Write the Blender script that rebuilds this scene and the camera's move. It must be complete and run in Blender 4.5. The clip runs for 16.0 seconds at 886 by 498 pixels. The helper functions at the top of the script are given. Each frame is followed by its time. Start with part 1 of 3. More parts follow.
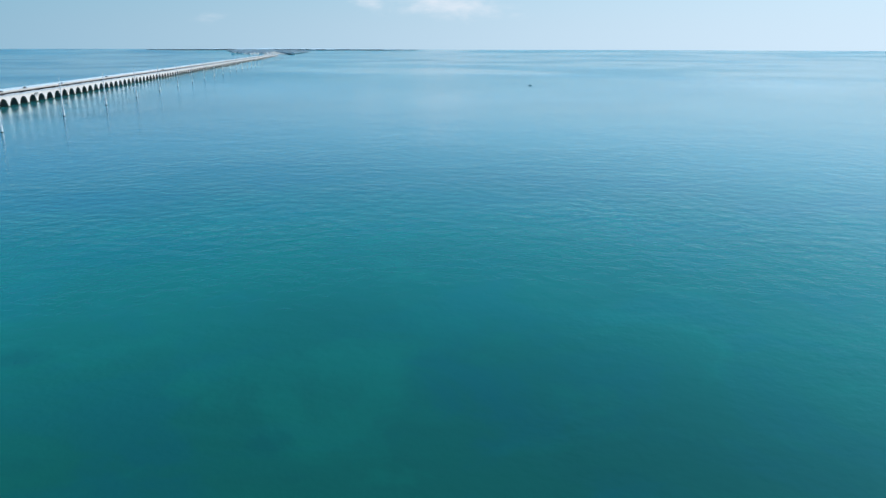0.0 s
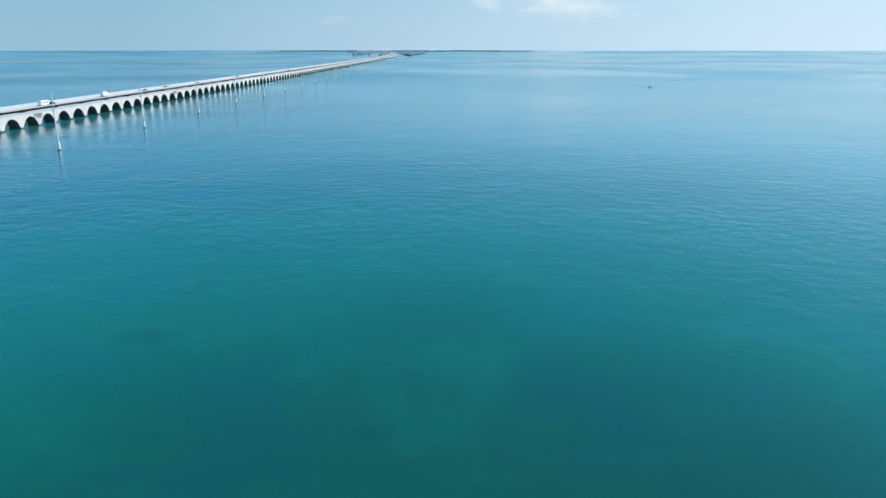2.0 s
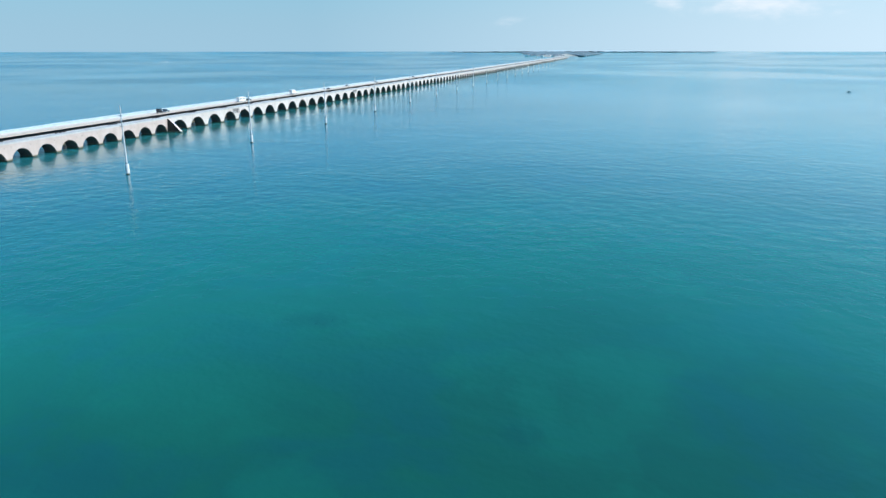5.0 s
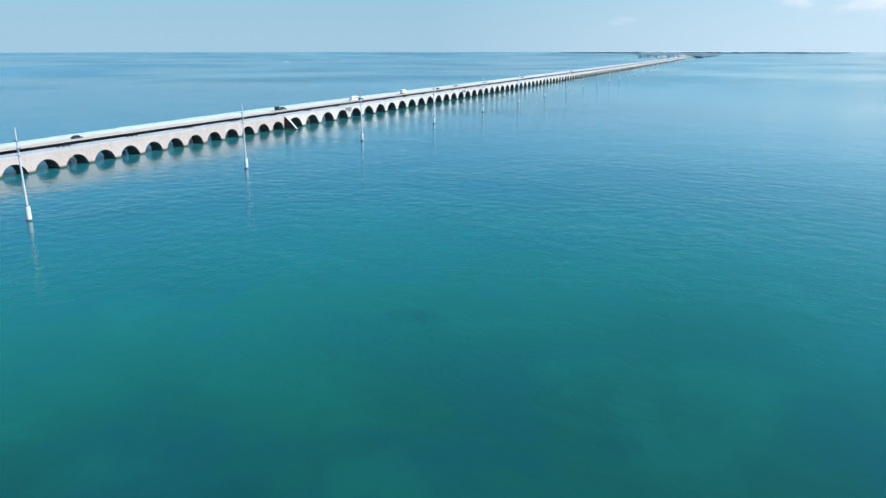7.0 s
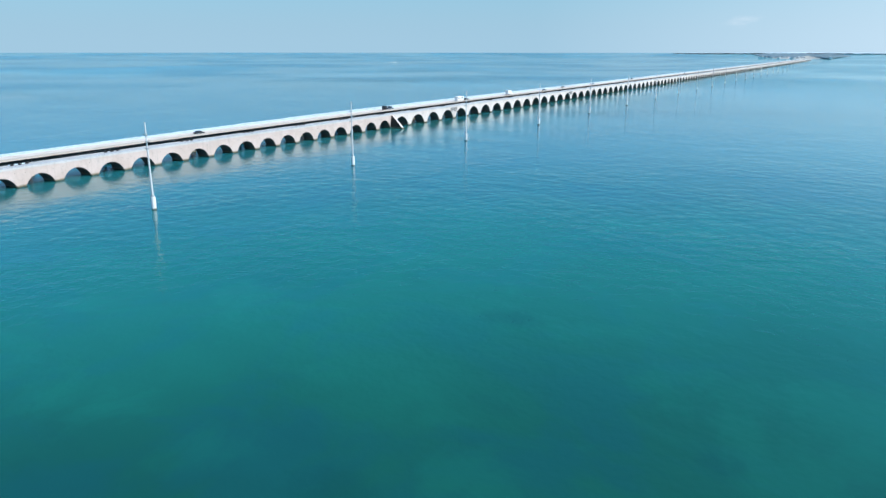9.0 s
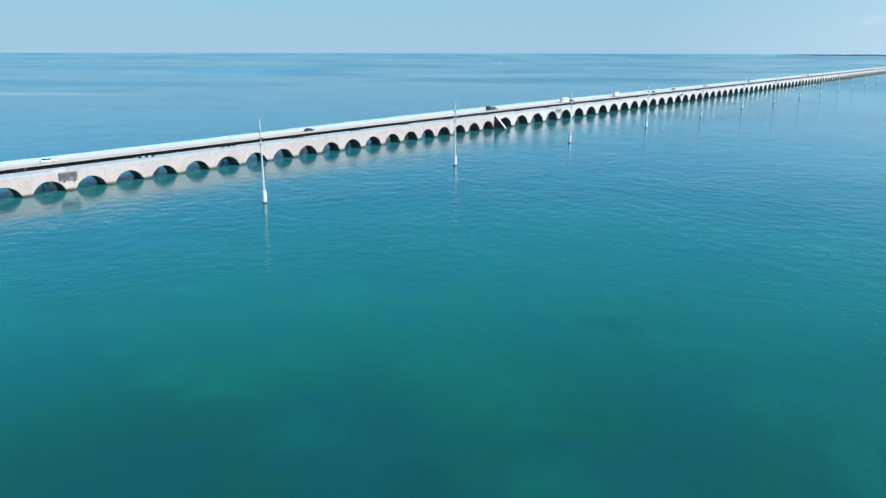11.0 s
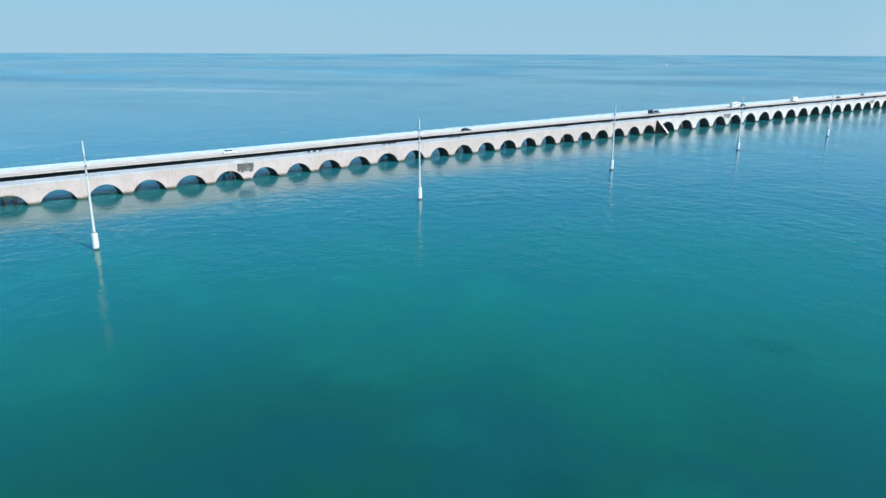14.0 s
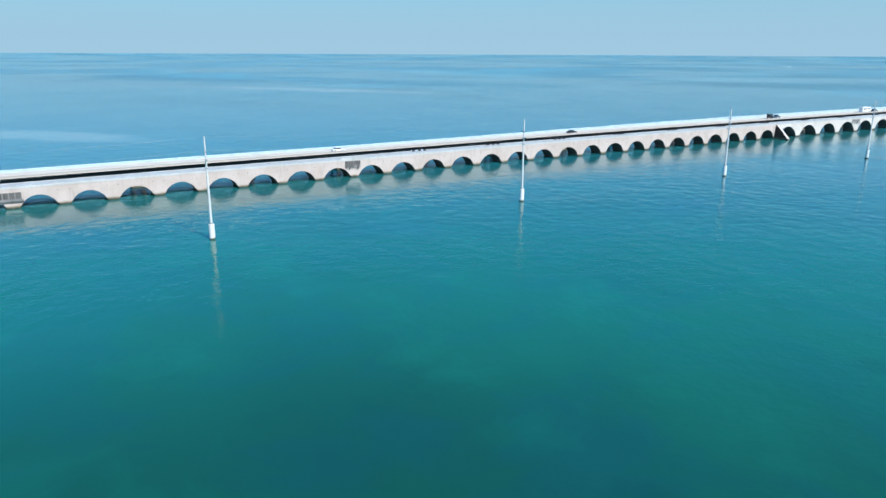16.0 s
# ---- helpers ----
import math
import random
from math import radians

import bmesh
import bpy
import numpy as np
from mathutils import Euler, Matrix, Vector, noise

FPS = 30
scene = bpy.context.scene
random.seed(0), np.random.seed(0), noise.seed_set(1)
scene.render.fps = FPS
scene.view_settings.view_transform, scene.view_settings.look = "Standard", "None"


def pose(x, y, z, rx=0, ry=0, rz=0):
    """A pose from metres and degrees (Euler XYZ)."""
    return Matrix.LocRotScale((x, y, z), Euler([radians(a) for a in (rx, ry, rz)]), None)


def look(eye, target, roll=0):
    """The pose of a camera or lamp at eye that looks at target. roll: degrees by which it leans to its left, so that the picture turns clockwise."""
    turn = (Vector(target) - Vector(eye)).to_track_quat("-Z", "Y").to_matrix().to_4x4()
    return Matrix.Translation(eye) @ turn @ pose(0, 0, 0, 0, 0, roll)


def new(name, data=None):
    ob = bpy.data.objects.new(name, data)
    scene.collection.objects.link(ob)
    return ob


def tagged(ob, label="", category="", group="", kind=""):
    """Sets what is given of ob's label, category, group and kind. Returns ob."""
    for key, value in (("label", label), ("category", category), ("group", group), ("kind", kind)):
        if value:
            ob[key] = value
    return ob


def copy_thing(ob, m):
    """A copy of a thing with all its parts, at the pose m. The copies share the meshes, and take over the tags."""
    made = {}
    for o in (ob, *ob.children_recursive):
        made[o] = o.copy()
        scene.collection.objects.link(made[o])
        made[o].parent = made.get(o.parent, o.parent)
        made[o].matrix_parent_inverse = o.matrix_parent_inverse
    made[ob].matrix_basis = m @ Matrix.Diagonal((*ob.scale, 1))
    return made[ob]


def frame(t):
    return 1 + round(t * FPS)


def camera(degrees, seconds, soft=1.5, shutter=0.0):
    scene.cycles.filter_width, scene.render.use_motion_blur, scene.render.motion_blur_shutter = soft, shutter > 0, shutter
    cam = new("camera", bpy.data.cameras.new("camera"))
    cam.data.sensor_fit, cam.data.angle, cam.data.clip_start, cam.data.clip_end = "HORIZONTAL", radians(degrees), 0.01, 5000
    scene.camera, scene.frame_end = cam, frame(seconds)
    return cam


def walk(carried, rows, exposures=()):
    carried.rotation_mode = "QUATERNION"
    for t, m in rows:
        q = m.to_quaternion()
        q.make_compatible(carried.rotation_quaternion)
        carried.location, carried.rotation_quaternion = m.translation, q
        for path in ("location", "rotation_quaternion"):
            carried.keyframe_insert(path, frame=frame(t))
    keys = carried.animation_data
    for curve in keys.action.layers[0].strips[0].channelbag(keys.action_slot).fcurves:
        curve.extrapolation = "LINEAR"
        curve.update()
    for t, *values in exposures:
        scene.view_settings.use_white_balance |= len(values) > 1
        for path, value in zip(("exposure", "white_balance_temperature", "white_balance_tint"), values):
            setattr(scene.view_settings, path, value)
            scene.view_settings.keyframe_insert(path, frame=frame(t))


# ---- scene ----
# ---- the camera: it hovers and pans to the left ----
CAM_Z = 42.9
cam = camera(63.86, 16.0, soft=1.5)
ROWS = [
    (0.0, -0.001, -15.845, 0.140),
    (1.0, 4.494, -15.815, 0.067),
    (2.0, 9.021, -15.785, 0.014),
    (3.0, 13.528, -15.757, -0.019),
    (4.0, 17.981, -15.729, -0.037),
    (5.0, 22.362, -15.703, -0.040),
    (6.0, 26.667, -15.678, -0.032),
    (7.0, 30.902, -15.654, -0.013),
    (8.0, 35.079, -15.631, 0.013),
    (9.0, 39.216, -15.609, 0.045),
    (10.0, 43.333, -15.588, 0.080),
    (11.0, 47.447, -15.568, 0.117),
    (12.0, 51.576, -15.549, 0.153),
    (13.0, 55.726, -15.532, 0.186),
    (14.0, 59.898, -15.515, 0.213),
    (15.0, 64.078, -15.499, 0.234),
    (16.0, 68.239, -15.485, 0.245),
]
walk(cam, [(t, pose(0, 0, CAM_Z, 90 + pitch, -roll, yaw)) for t, yaw, pitch, roll in ROWS],
     exposures=[(0.0, -0.12, 6370, 9.5), (3.5, 0.0, 6430, 8.5), (4.7, 0.05, 6480, 9), (7.0, 0.10, 6600, 12),
                (9.0, 0.10, 6580, 12), (12.5, 0.08, 6500, 10), (16.0, 0.08, 6500, 10)])

# ---- daylight ----
SUN_EL, SUN_ROT = radians(42), radians(70)
world = bpy.data.worlds.new("sky")
scene.world = world
world.use_nodes = True
wt = world.node_tree
wt.nodes.clear()


def wnode(kind, **inputs):
    n = wt.nodes.new(kind)
    for k, v in inputs.items():
        n.inputs[k].default_value = v
    return n


def wmath(op, a, b=None, clamp=False):
    n = wt.nodes.new("ShaderNodeMath")
    n.operation, n.use_clamp = op, clamp
    for i, v in enumerate((a, b)):
        if v is None:
            continue
        if isinstance(v, (int, float)):
            n.inputs[i].default_value = v
        else:
            wt.links.new(v, n.inputs[i])
    return n.outputs[0]


sky = wt.nodes.new("ShaderNodeTexSky")
sky.sky_type, sky.sun_disc = "NISHITA", False
sky.sun_elevation, sky.sun_rotation = SUN_EL, SUN_ROT
sky.air_density, sky.dust_density, sky.ozone_density = 1.0, 1.5, 4.0
# sea haze towards the horizon and thin fair-weather cloud low in the sky
coord = wt.nodes.new("ShaderNodeTexCoord")
sep = wt.nodes.new("ShaderNodeSeparateXYZ")
wt.links.new(coord.outputs["Generated"], sep.inputs[0])
el = wmath("MAXIMUM", sep.outputs["Z"], 0.0)
towards = wmath("ADD", wmath("MULTIPLY", sep.outputs["X"], 0.94), wmath("MULTIPLY", sep.outputs["Y"], 0.34))
fade = wmath("ADD", wmath("MULTIPLY", wmath("MAXIMUM", towards, 0.0), 28.0), -42.0)
haze = wmath("POWER", 2.718, wmath("MULTIPLY", wmath("MULTIPLY", el, el), fade))
hazecol = wt.nodes.new("ShaderNodeMix")
hazecol.data_type = "RGBA"
hazecol.inputs["A"].default_value = (3.95, 6.5, 8.35, 1)
hazecol.inputs["B"].default_value = (8.9, 10.9, 12.6, 1)
wt.links.new(wmath("ADD", wmath("MULTIPLY", towards, 0.95), 0.2, True), hazecol.inputs["Factor"])
mix1 = wt.nodes.new("ShaderNodeMix")
mix1.data_type = "RGBA"
wt.links.new(haze, mix1.inputs["Factor"])
deep = wt.nodes.new("ShaderNodeMix")
deep.data_type, deep.blend_type = "RGBA", "MULTIPLY"
deep.inputs["Factor"].default_value = 1.0
deep.inputs["B"].default_value = (0.34, 1.60, 2.12, 1)
wt.links.new(sky.outputs[0], deep.inputs["A"])
# the broad bright aureole that hazy air puts round the sun
SUN_DIR = Vector((math.sin(SUN_ROT) * math.cos(SUN_EL), math.cos(SUN_ROT) * math.cos(SUN_EL), math.sin(SUN_EL)))
near_sun = wt.nodes.new("ShaderNodeVectorMath")
near_sun.operation = "DOT_PRODUCT"
near_sun.inputs[1].default_value = SUN_DIR
wt.links.new(coord.outputs["Generated"], near_sun.inputs[0])
aureole = wmath("POWER", 2.718, wmath("MULTIPLY", wmath("SUBTRACT", near_sun.outputs["Value"], 1.0), 4.5))
glow = wt.nodes.new("ShaderNodeMix")
glow.data_type, glow.blend_type, glow.clamp_result = "RGBA", "ADD", False
glow.inputs["B"].default_value = (1.6, 2.8, 3.6, 1)
wt.links.new(aureole, glow.inputs["Factor"])
wt.links.new(deep.outputs["Result"], glow.inputs["A"])
wt.links.new(glow.outputs["Result"], mix1.inputs["A"])
wt.links.new(hazecol.outputs["Result"], mix1.inputs["B"])
mapn = wt.nodes.new("ShaderNodeMapping")
mapn.inputs["Scale"].default_value = (1.0, 1.0, 2.4)
mapn.inputs["Location"].default_value = (0.11, 0.35, 0.02)
wt.links.new(coord.outputs["Generated"], mapn.inputs[0])
cl = wnode("ShaderNodeTexNoise", Scale=22.0, Detail=8.0, Roughness=0.56, Distortion=0.25)
wt.links.new(mapn.outputs[0], cl.inputs["Vector"])


def cloud(x, z, wide, high, dense):
    """How much cloud there is round one place low in the northern sky."""
    u = wmath("MULTIPLY", wmath("SUBTRACT", sep.outputs["X"], x), 1 / wide)
    v = wmath("MULTIPLY", wmath("SUBTRACT", sep.outputs["Z"], z), 1 / high)
    r = wmath("ADD", wmath("MULTIPLY", u, u), wmath("MULTIPLY", v, v))
    north = wmath("MULTIPLY", sep.outputs["Y"], 4.0, True)
    return wmath("MULTIPLY", wmath("MULTIPLY", wmath("POWER", 2.718, wmath("MULTIPLY", r, -1.0)), dense), north)


bank = wmath("ADD", cloud(-0.012, 0.066, 0.058, 0.020, 0.38), cloud(-0.104, 0.066, 0.024, 0.014, 0.46))
bank = wmath("ADD", bank, wmath("ADD", cloud(-0.296, 0.037, 0.020, 0.008, 0.16), cloud(0.050, 0.048, 0.07, 0.014, 0.18)))
ramp = wt.nodes.new("ShaderNodeMapRange")
ramp.interpolation_type = "SMOOTHSTEP"
ramp.inputs["From Min"].default_value, ramp.inputs["From Max"].default_value = 0.52, 1.08
ramp.inputs["To Max"].default_value = 0.62
wt.links.new(wmath("ADD", cl.outputs[0], bank), ramp.inputs["Value"])
mix2 = wt.nodes.new("ShaderNodeMix")
mix2.data_type = "RGBA"
mix2.inputs["B"].default_value = (11.6, 11.7, 12.4, 1)
veil = wmath("MULTIPLY", ramp.outputs[0], wmath("MULTIPLY", bank, 8.0, True))
wt.links.new(veil, mix2.inputs["Factor"])
wt.links.new(mix1.outputs["Result"], mix2.inputs["A"])
bg = wnode("ShaderNodeBackground", Strength=0.085)
wt.links.new(mix2.outputs["Result"], bg.inputs["Color"])
wout = wt.nodes.new("ShaderNodeOutputWorld")
wt.links.new(bg.outputs[0], wout.inputs[0])

lamp = bpy.data.lights.new("sun", "SUN")
lamp.energy, lamp.angle, lamp.color = 4.8, radians(0.55), (1.0, 0.95, 0.88)
sun = new("sun", lamp)
sun.matrix_world = look(SUN_DIR * 400, (0, 0, 0))

# ---- materials ----


class Mat:
    """A node material with short calls for textures and mixing."""

    def __init__(self, name, rough=0.8, metal=0.0, ior=1.5):
        self.m = bpy.data.materials.new(name)
        self.m.use_nodes = True
        self.t = self.m.node_tree
        self.b = self.t.nodes["Principled BSDF"]
        self.b.inputs["Roughness"].default_value = rough
        self.b.inputs["Metallic"].default_value = metal
        self.b.inputs["IOR"].default_value = ior
        self.xyz = self.t.nodes.new("ShaderNodeTexCoord").outputs["Object"]
        self.geo = self.t.nodes.new("ShaderNodeNewGeometry")

    def put(self, socket, v):
        if isinstance(v, (int, float)):
            socket.default_value = v
        elif isinstance(v, tuple):
            socket.default_value = (*v, 1) if len(v) == 3 and socket.type == "RGBA" else v
        else:
            self.t.links.new(v, socket)

    def noise(self, scale, detail=4.0, rough=0.55, stretch=(1, 1, 1), where=None, turn=0.0, distort=0.0):
        mp = self.t.nodes.new("ShaderNodeMapping")
        mp.inputs["Scale"].default_value = stretch
        mp.inputs["Rotation"].default_value = (0, 0, turn)
        self.t.links.new(where or self.xyz, mp.inputs[0])
        n = self.t.nodes.new("ShaderNodeTexNoise")
        n.inputs["Scale"].default_value, n.inputs["Detail"].default_value = scale, detail
        n.inputs["Roughness"].default_value, n.inputs["Distortion"].default_value = rough, distort
        self.t.links.new(mp.outputs[0], n.inputs["Vector"])
        return n.outputs[0]

    def span(self, v, a, b, lo=0.0, hi=1.0):
        n = self.t.nodes.new("ShaderNodeMapRange")
        n.interpolation_type = "SMOOTHSTEP"
        for k, x in (("From Min", a), ("From Max", b), ("To Min", lo), ("To Max", hi)):
            n.inputs[k].default_value = x
        self.put(n.inputs["Value"], v)
        return n.outputs[0]

    def math(self, op, a, b=0.0):
        n = self.t.nodes.new("ShaderNodeMath")
        n.operation = op
        self.put(n.inputs[0], a)
        self.put(n.inputs[1], b)
        return n.outputs[0]

    def mix(self, fac, a, b):
        n = self.t.nodes.new("ShaderNodeMix")
        n.data_type = "RGBA"
        self.put(n.inputs["Factor"], fac)
        self.put(n.inputs["A"], a)
        self.put(n.inputs["B"], b)
        return n.outputs["Result"]

    def axis(self, name, where=None):
        n = self.t.nodes.new("ShaderNodeSeparateXYZ")
        self.t.links.new(where or self.xyz, n.inputs[0])
        return n.outputs[name]

    def random(self):
        return self.t.nodes.new("ShaderNodeObjectInfo").outputs["Random"]

    def bump(self, height, strength=0.3, distance=0.05, after=None):
        n = self.t.nodes.new("ShaderNodeBump")
        n.inputs["Strength"].default_value, n.inputs["Distance"].default_value = strength, distance
        self.put(n.inputs["Height"], height)
        if after:
            self.put(n.inputs["Normal"], after)
        return n.outputs[0]

    def done(self, color=None, rough=None, normal=None):
        for key, v in (("Base Color", color), ("Roughness", rough), ("Normal", normal)):
            if v is not None:
                self.put(self.b.inputs[key], v)
        return self.m


def concrete(name, pale, warm, grey, tide=1.0, streak=0.55, rust=0.0, relief=0.04):
    """Cast concrete: broad patches, rain streaks, fine grain, and a dark tide line by the water."""
    k = Mat(name, 0.88)
    k.b.inputs["Specular IOR Level"].default_value = 0.2
    pos = k.geo.outputs["Position"]
    c = k.mix(k.span(k.noise(0.16, 6, 0.62, where=pos), 0.4, 0.62), pale, warm)
    c = k.mix(k.math("MULTIPLY", k.span(k.noise(0.32, 6, 0.7, (1, 1, 0.6), pos, 0.0, 0.6), 0.56, 0.74), 0.5 * streak), c, grey)
    c = k.mix(k.math("MULTIPLY", k.span(k.noise(0.9, 6, 0.65, (1, 1, 0.12), pos), 0.5, 0.78), streak), c, grey)
    c = k.mix(k.math("MULTIPLY", k.span(k.noise(1.7, 6, 0.68, where=pos), 0.50, 0.72), 0.3), c, grey)
    c = k.mix(k.math("MULTIPLY", k.random(), 0.16), c, warm)
    if rust:
        c = k.mix(k.math("MULTIPLY", k.span(k.noise(0.35, 6, 0.7, (1, 1, 0.35), pos), 0.58, 0.72), rust), c, (0.25, 0.13, 0.07))
    if tide:
        z = k.math("ADD", k.axis("Z", pos), k.math("MULTIPLY", k.math("SUBTRACT", k.noise(0.7, 4, where=pos), 0.5), 0.7))
        c = k.mix(k.span(z, 1.1 * tide, 0.35 * tide), c, (0.19, 0.155, 0.105))
        c = k.mix(k.span(z, 0.5 * tide, 0.15 * tide), c, (0.05, 0.048, 0.035))
    n = k.bump(k.noise(5.0, 6, 0.6, where=pos), 0.35, relief)
    return k.done(c, k.span(k.noise(1.5, 3, where=pos), 0.3, 0.7, 0.8, 0.95), n)


def plain(name, color, rough=0.5, metal=0.0, vary=0.12, scale=3.0):
    """Paint, rubber or metal with slight wear."""
    k = Mat(name, rough, metal)
    dark = tuple(x * (1 - 2.2 * vary) for x in color)
    c = k.mix(k.span(k.noise(scale, 5, 0.6), 0.42, 0.75), color, dark)
    return k.done(c, k.span(k.noise(scale * 3, 3), 0.3, 0.7, max(rough - 0.08, 0.02), min(rough + 0.1, 1)))


def sea_water():
    k = Mat("sea_water", 0.08, ior=1.333)
    pos = k.geo.outputs["Position"]
    # sand, seagrass and depth tint the shallow water in broad patches
    broad = k.noise(0.0045, 4, 0.5, (1, 1.6, 1), pos, 0.5, 0.6)
    mid = k.noise(0.022, 5, 0.55, (1, 1.5, 1), pos, 0.9, 0.5)
    c = k.mix(k.span(broad, 0.35, 0.65), WATER_A, WATER_B)
    c = k.mix(k.math("MULTIPLY", k.span(mid, 0.48, 0.70), 0.2), c, WATER_LIGHT)
    grass = k.noise(0.05, 5, 0.6, (1, 1.7, 1), pos, 1.1, 0.3)
    c = k.mix(k.math("MULTIPLY", k.span(grass, 0.55, 0.75), 0.3), c, WATER_GRASS_RUFFLE)
    # smaller patches of sand and weed mottle the bottom, bluer and greener
    weed = k.noise(0.034, 5, 0.6, where=pos, turn=0.5, distort=0.5)
    c = k.mix(k.span(weed, 0.46, 0.62, 0.0, 0.6), c, WATER_BLUE)
    sand = k.noise(0.045, 5, 0.6, where=pos, turn=2.1, distort=0.5)
    c = k.mix(k.span(sand, 0.52, 0.68, 0.0, 0.38), c, WATER_LIGHT)
    # farther out from the camera the water turns bluer
    px, py = k.axis("X", pos), k.axis("Y", pos)
    dist = k.math("SQRT", k.math("ADD", k.math("MULTIPLY", px, px), k.math("MULTIPLY", py, py)))
    out = k.math("ADD", dist, k.math("MULTIPLY", k.math("SUBTRACT", broad, 0.5), 110.0))
    # picture-centre brightness put into colour: pale green ring, fading towards the bridges' near end
    ring = k.math("MULTIPLY", k.math("ADD", dist, -150.0), 1 / 62.0)
    centre_ring = k.math("ADD", k.math("MULTIPLY", ring, ring), k.math("MULTIPLY", k.math("SUBTRACT", k.noise(0.02, 6, 0.6, where=pos), 0.5), 3.0))
    centre_ring = k.math("ADD", centre_ring, k.span(px, -110.0, -240.0, 0.0, 1.2))
    c = k.mix(k.span(centre_ring, 1.7, 0.0, 0.0, 0.46), c, WATER_LIGHT)
    # water round the camera's foot darkened, the picture's edge falloff put into its colour
    bed = k.math("ADD", out, k.math("MULTIPLY", k.math("SUBTRACT", k.noise(0.02, 5, 0.6, where=pos), 0.5), 80.0))
    c = k.mix(k.span(bed, 140.0, 62.0, 0.0, 0.50), c, WATER_NEAR_DARK)
    # and in the east the sunward sky's reflection is put into a paler colour
    c = k.mix(k.span(out, 90.0, 400.0), c, k.mix(k.span(k.math("ADD", px, k.math("MULTIPLY", py, 0.35)), -120.0, 260.0), WATER_FAR, WATER_EAST))
    # greener shallows along the piers, with the viaduct's pale reflection put into the colour
    lee = k.math("ABSOLUTE", k.math("ADD", k.math("ADD", k.math("MULTIPLY", px, -0.988), k.math("MULTIPLY", py, -0.155)), -232.0))
    c = k.mix(k.math("MULTIPLY", k.math("MULTIPLY", k.span(lee, 95.0, 5.0), k.span(py, 120.0, 330.0, 0.7, 1.1)), k.span(k.noise(0.03, 5, 0.6, where=pos), 0.3, 0.65, 0.4, 0.85)), c, WATER_GREEN_REFLECTION)
    # single dark clumps of seagrass on the bottom
    for cx, cy, rx, ry, dense in ((-61.2, 93.2, 5.2, 4.0, 0.34), (-19.4, 71.0, 2.6, 2.2, 0.25), (-48.5, 41.5, 5.0, 4.0, 0.4)):
        dx, dy = k.math("MULTIPLY", k.math("ADD", k.axis("X", pos), -cx), 1 / rx), k.math("MULTIPLY", k.math("ADD", k.axis("Y", pos), -cy), 1 / ry)
        r = k.math("ADD", k.math("MULTIPLY", dx, dx), k.math("MULTIPLY", dy, dy))
        r = k.math("ADD", r, k.math("MULTIPLY", k.math("SUBTRACT", k.noise(0.35, 4, 0.6, where=pos), 0.5), 2.2))
        c = k.mix(k.span(r, 1.7, -0.3, 0.0, dense), c, WATER_GRASS_RUFFLE)
    # shade under the road bridge, put into the colour, with rougher ripples there
    under_road = k.math("ABSOLUTE", k.math("ADD", k.math("ADD", k.math("MULTIPLY", px, -0.988), k.math("MULTIPLY", py, -0.155)), -249.0))
    under_road = k.span(under_road, 18.0, 11.0)
    c = k.mix(k.math("MULTIPLY", under_road, 0.6), c, WATER_SHADE_AND_SLICK)
    # far wind bands, pale and dark: their sky reflection is put into the colour
    far_sheen = k.noise(0.0021, 5, 0.55, (1, 1.4, 1), pos, 1.25, 0.3)
    c = k.mix(k.math("MULTIPLY", k.span(far_sheen, 0.50, 0.62), k.span(out, 400.0, 900.0, 0.0, 0.6)), c, WATER_SHEEN)
    far_ruffle = k.noise(0.0032, 5, 0.6, (1, 1.4, 1), pos, 1.6, 0.4)
    c = k.mix(k.math("MULTIPLY", k.span(far_ruffle, 0.54, 0.64), k.span(out, 350.0, 800.0, 0.0, 0.42)), c, WATER_GRASS_RUFFLE)
    # pale sand bars behind the bridges; dark slicks beside them, put into the colour
    for cx, cy, tx, ty, long, wide, tint, dense in (
            (-858.0, 160.0, 0.72, 0.695, 190.0, 36.0, WATER_BAR, 0.62), (-424.0, -55.0, 0.63, 0.777, 75.0, 20.0, WATER_BAR, 0.5),
            (-985.0, 70.0, 0.72, 0.695, 120.0, 22.0, WATER_SHADE_AND_SLICK, 0.8), (-1230.0, 52.0, 0.72, 0.695, 420.0, 70.0, WATER_SHADE_AND_SLICK, 0.7),
            (-640.0, 60.0, 0.7, 0.714, 160.0, 40.0, WATER_SHADE_AND_SLICK, 0.45), (-1133.0, -87.0, 0.72, 0.695, 200.0, 50.0, WATER_SHADE_AND_SLICK, 0.7)):
        dx, dy = k.math("SUBTRACT", k.axis("X", pos), cx), k.math("SUBTRACT", k.axis("Y", pos), cy)
        u = k.math("ADD", k.math("MULTIPLY", dx, tx / long), k.math("MULTIPLY", dy, ty / long))
        v = k.math("ADD", k.math("MULTIPLY", dx, -ty / wide), k.math("MULTIPLY", dy, tx / wide))
        r = k.math("ADD", k.math("MULTIPLY", u, u), k.math("MULTIPLY", v, v))
        r = k.math("ADD", r, k.math("MULTIPLY", k.math("SUBTRACT", k.noise(0.012, 5, 0.65, where=pos), 0.5), 2.4))
        c = k.mix(k.span(r, 1.3, 0.0, 0.0, dense), c, tint)
    # wind slicks: the far water is ruffled unevenly, in bands that lie across the wind
    slick = k.span(k.noise(0.0021, 4, 0.55, where=pos, turn=1.2, distort=0.4), 0.38, 0.64)
    far = k.span(dist, 420.0, 1300.0)
    calm = k.math("ADD", 1.0, k.math("MULTIPLY", far, k.math("SUBTRACT", k.math("MULTIPLY", slick, 1.2), 0.6)))
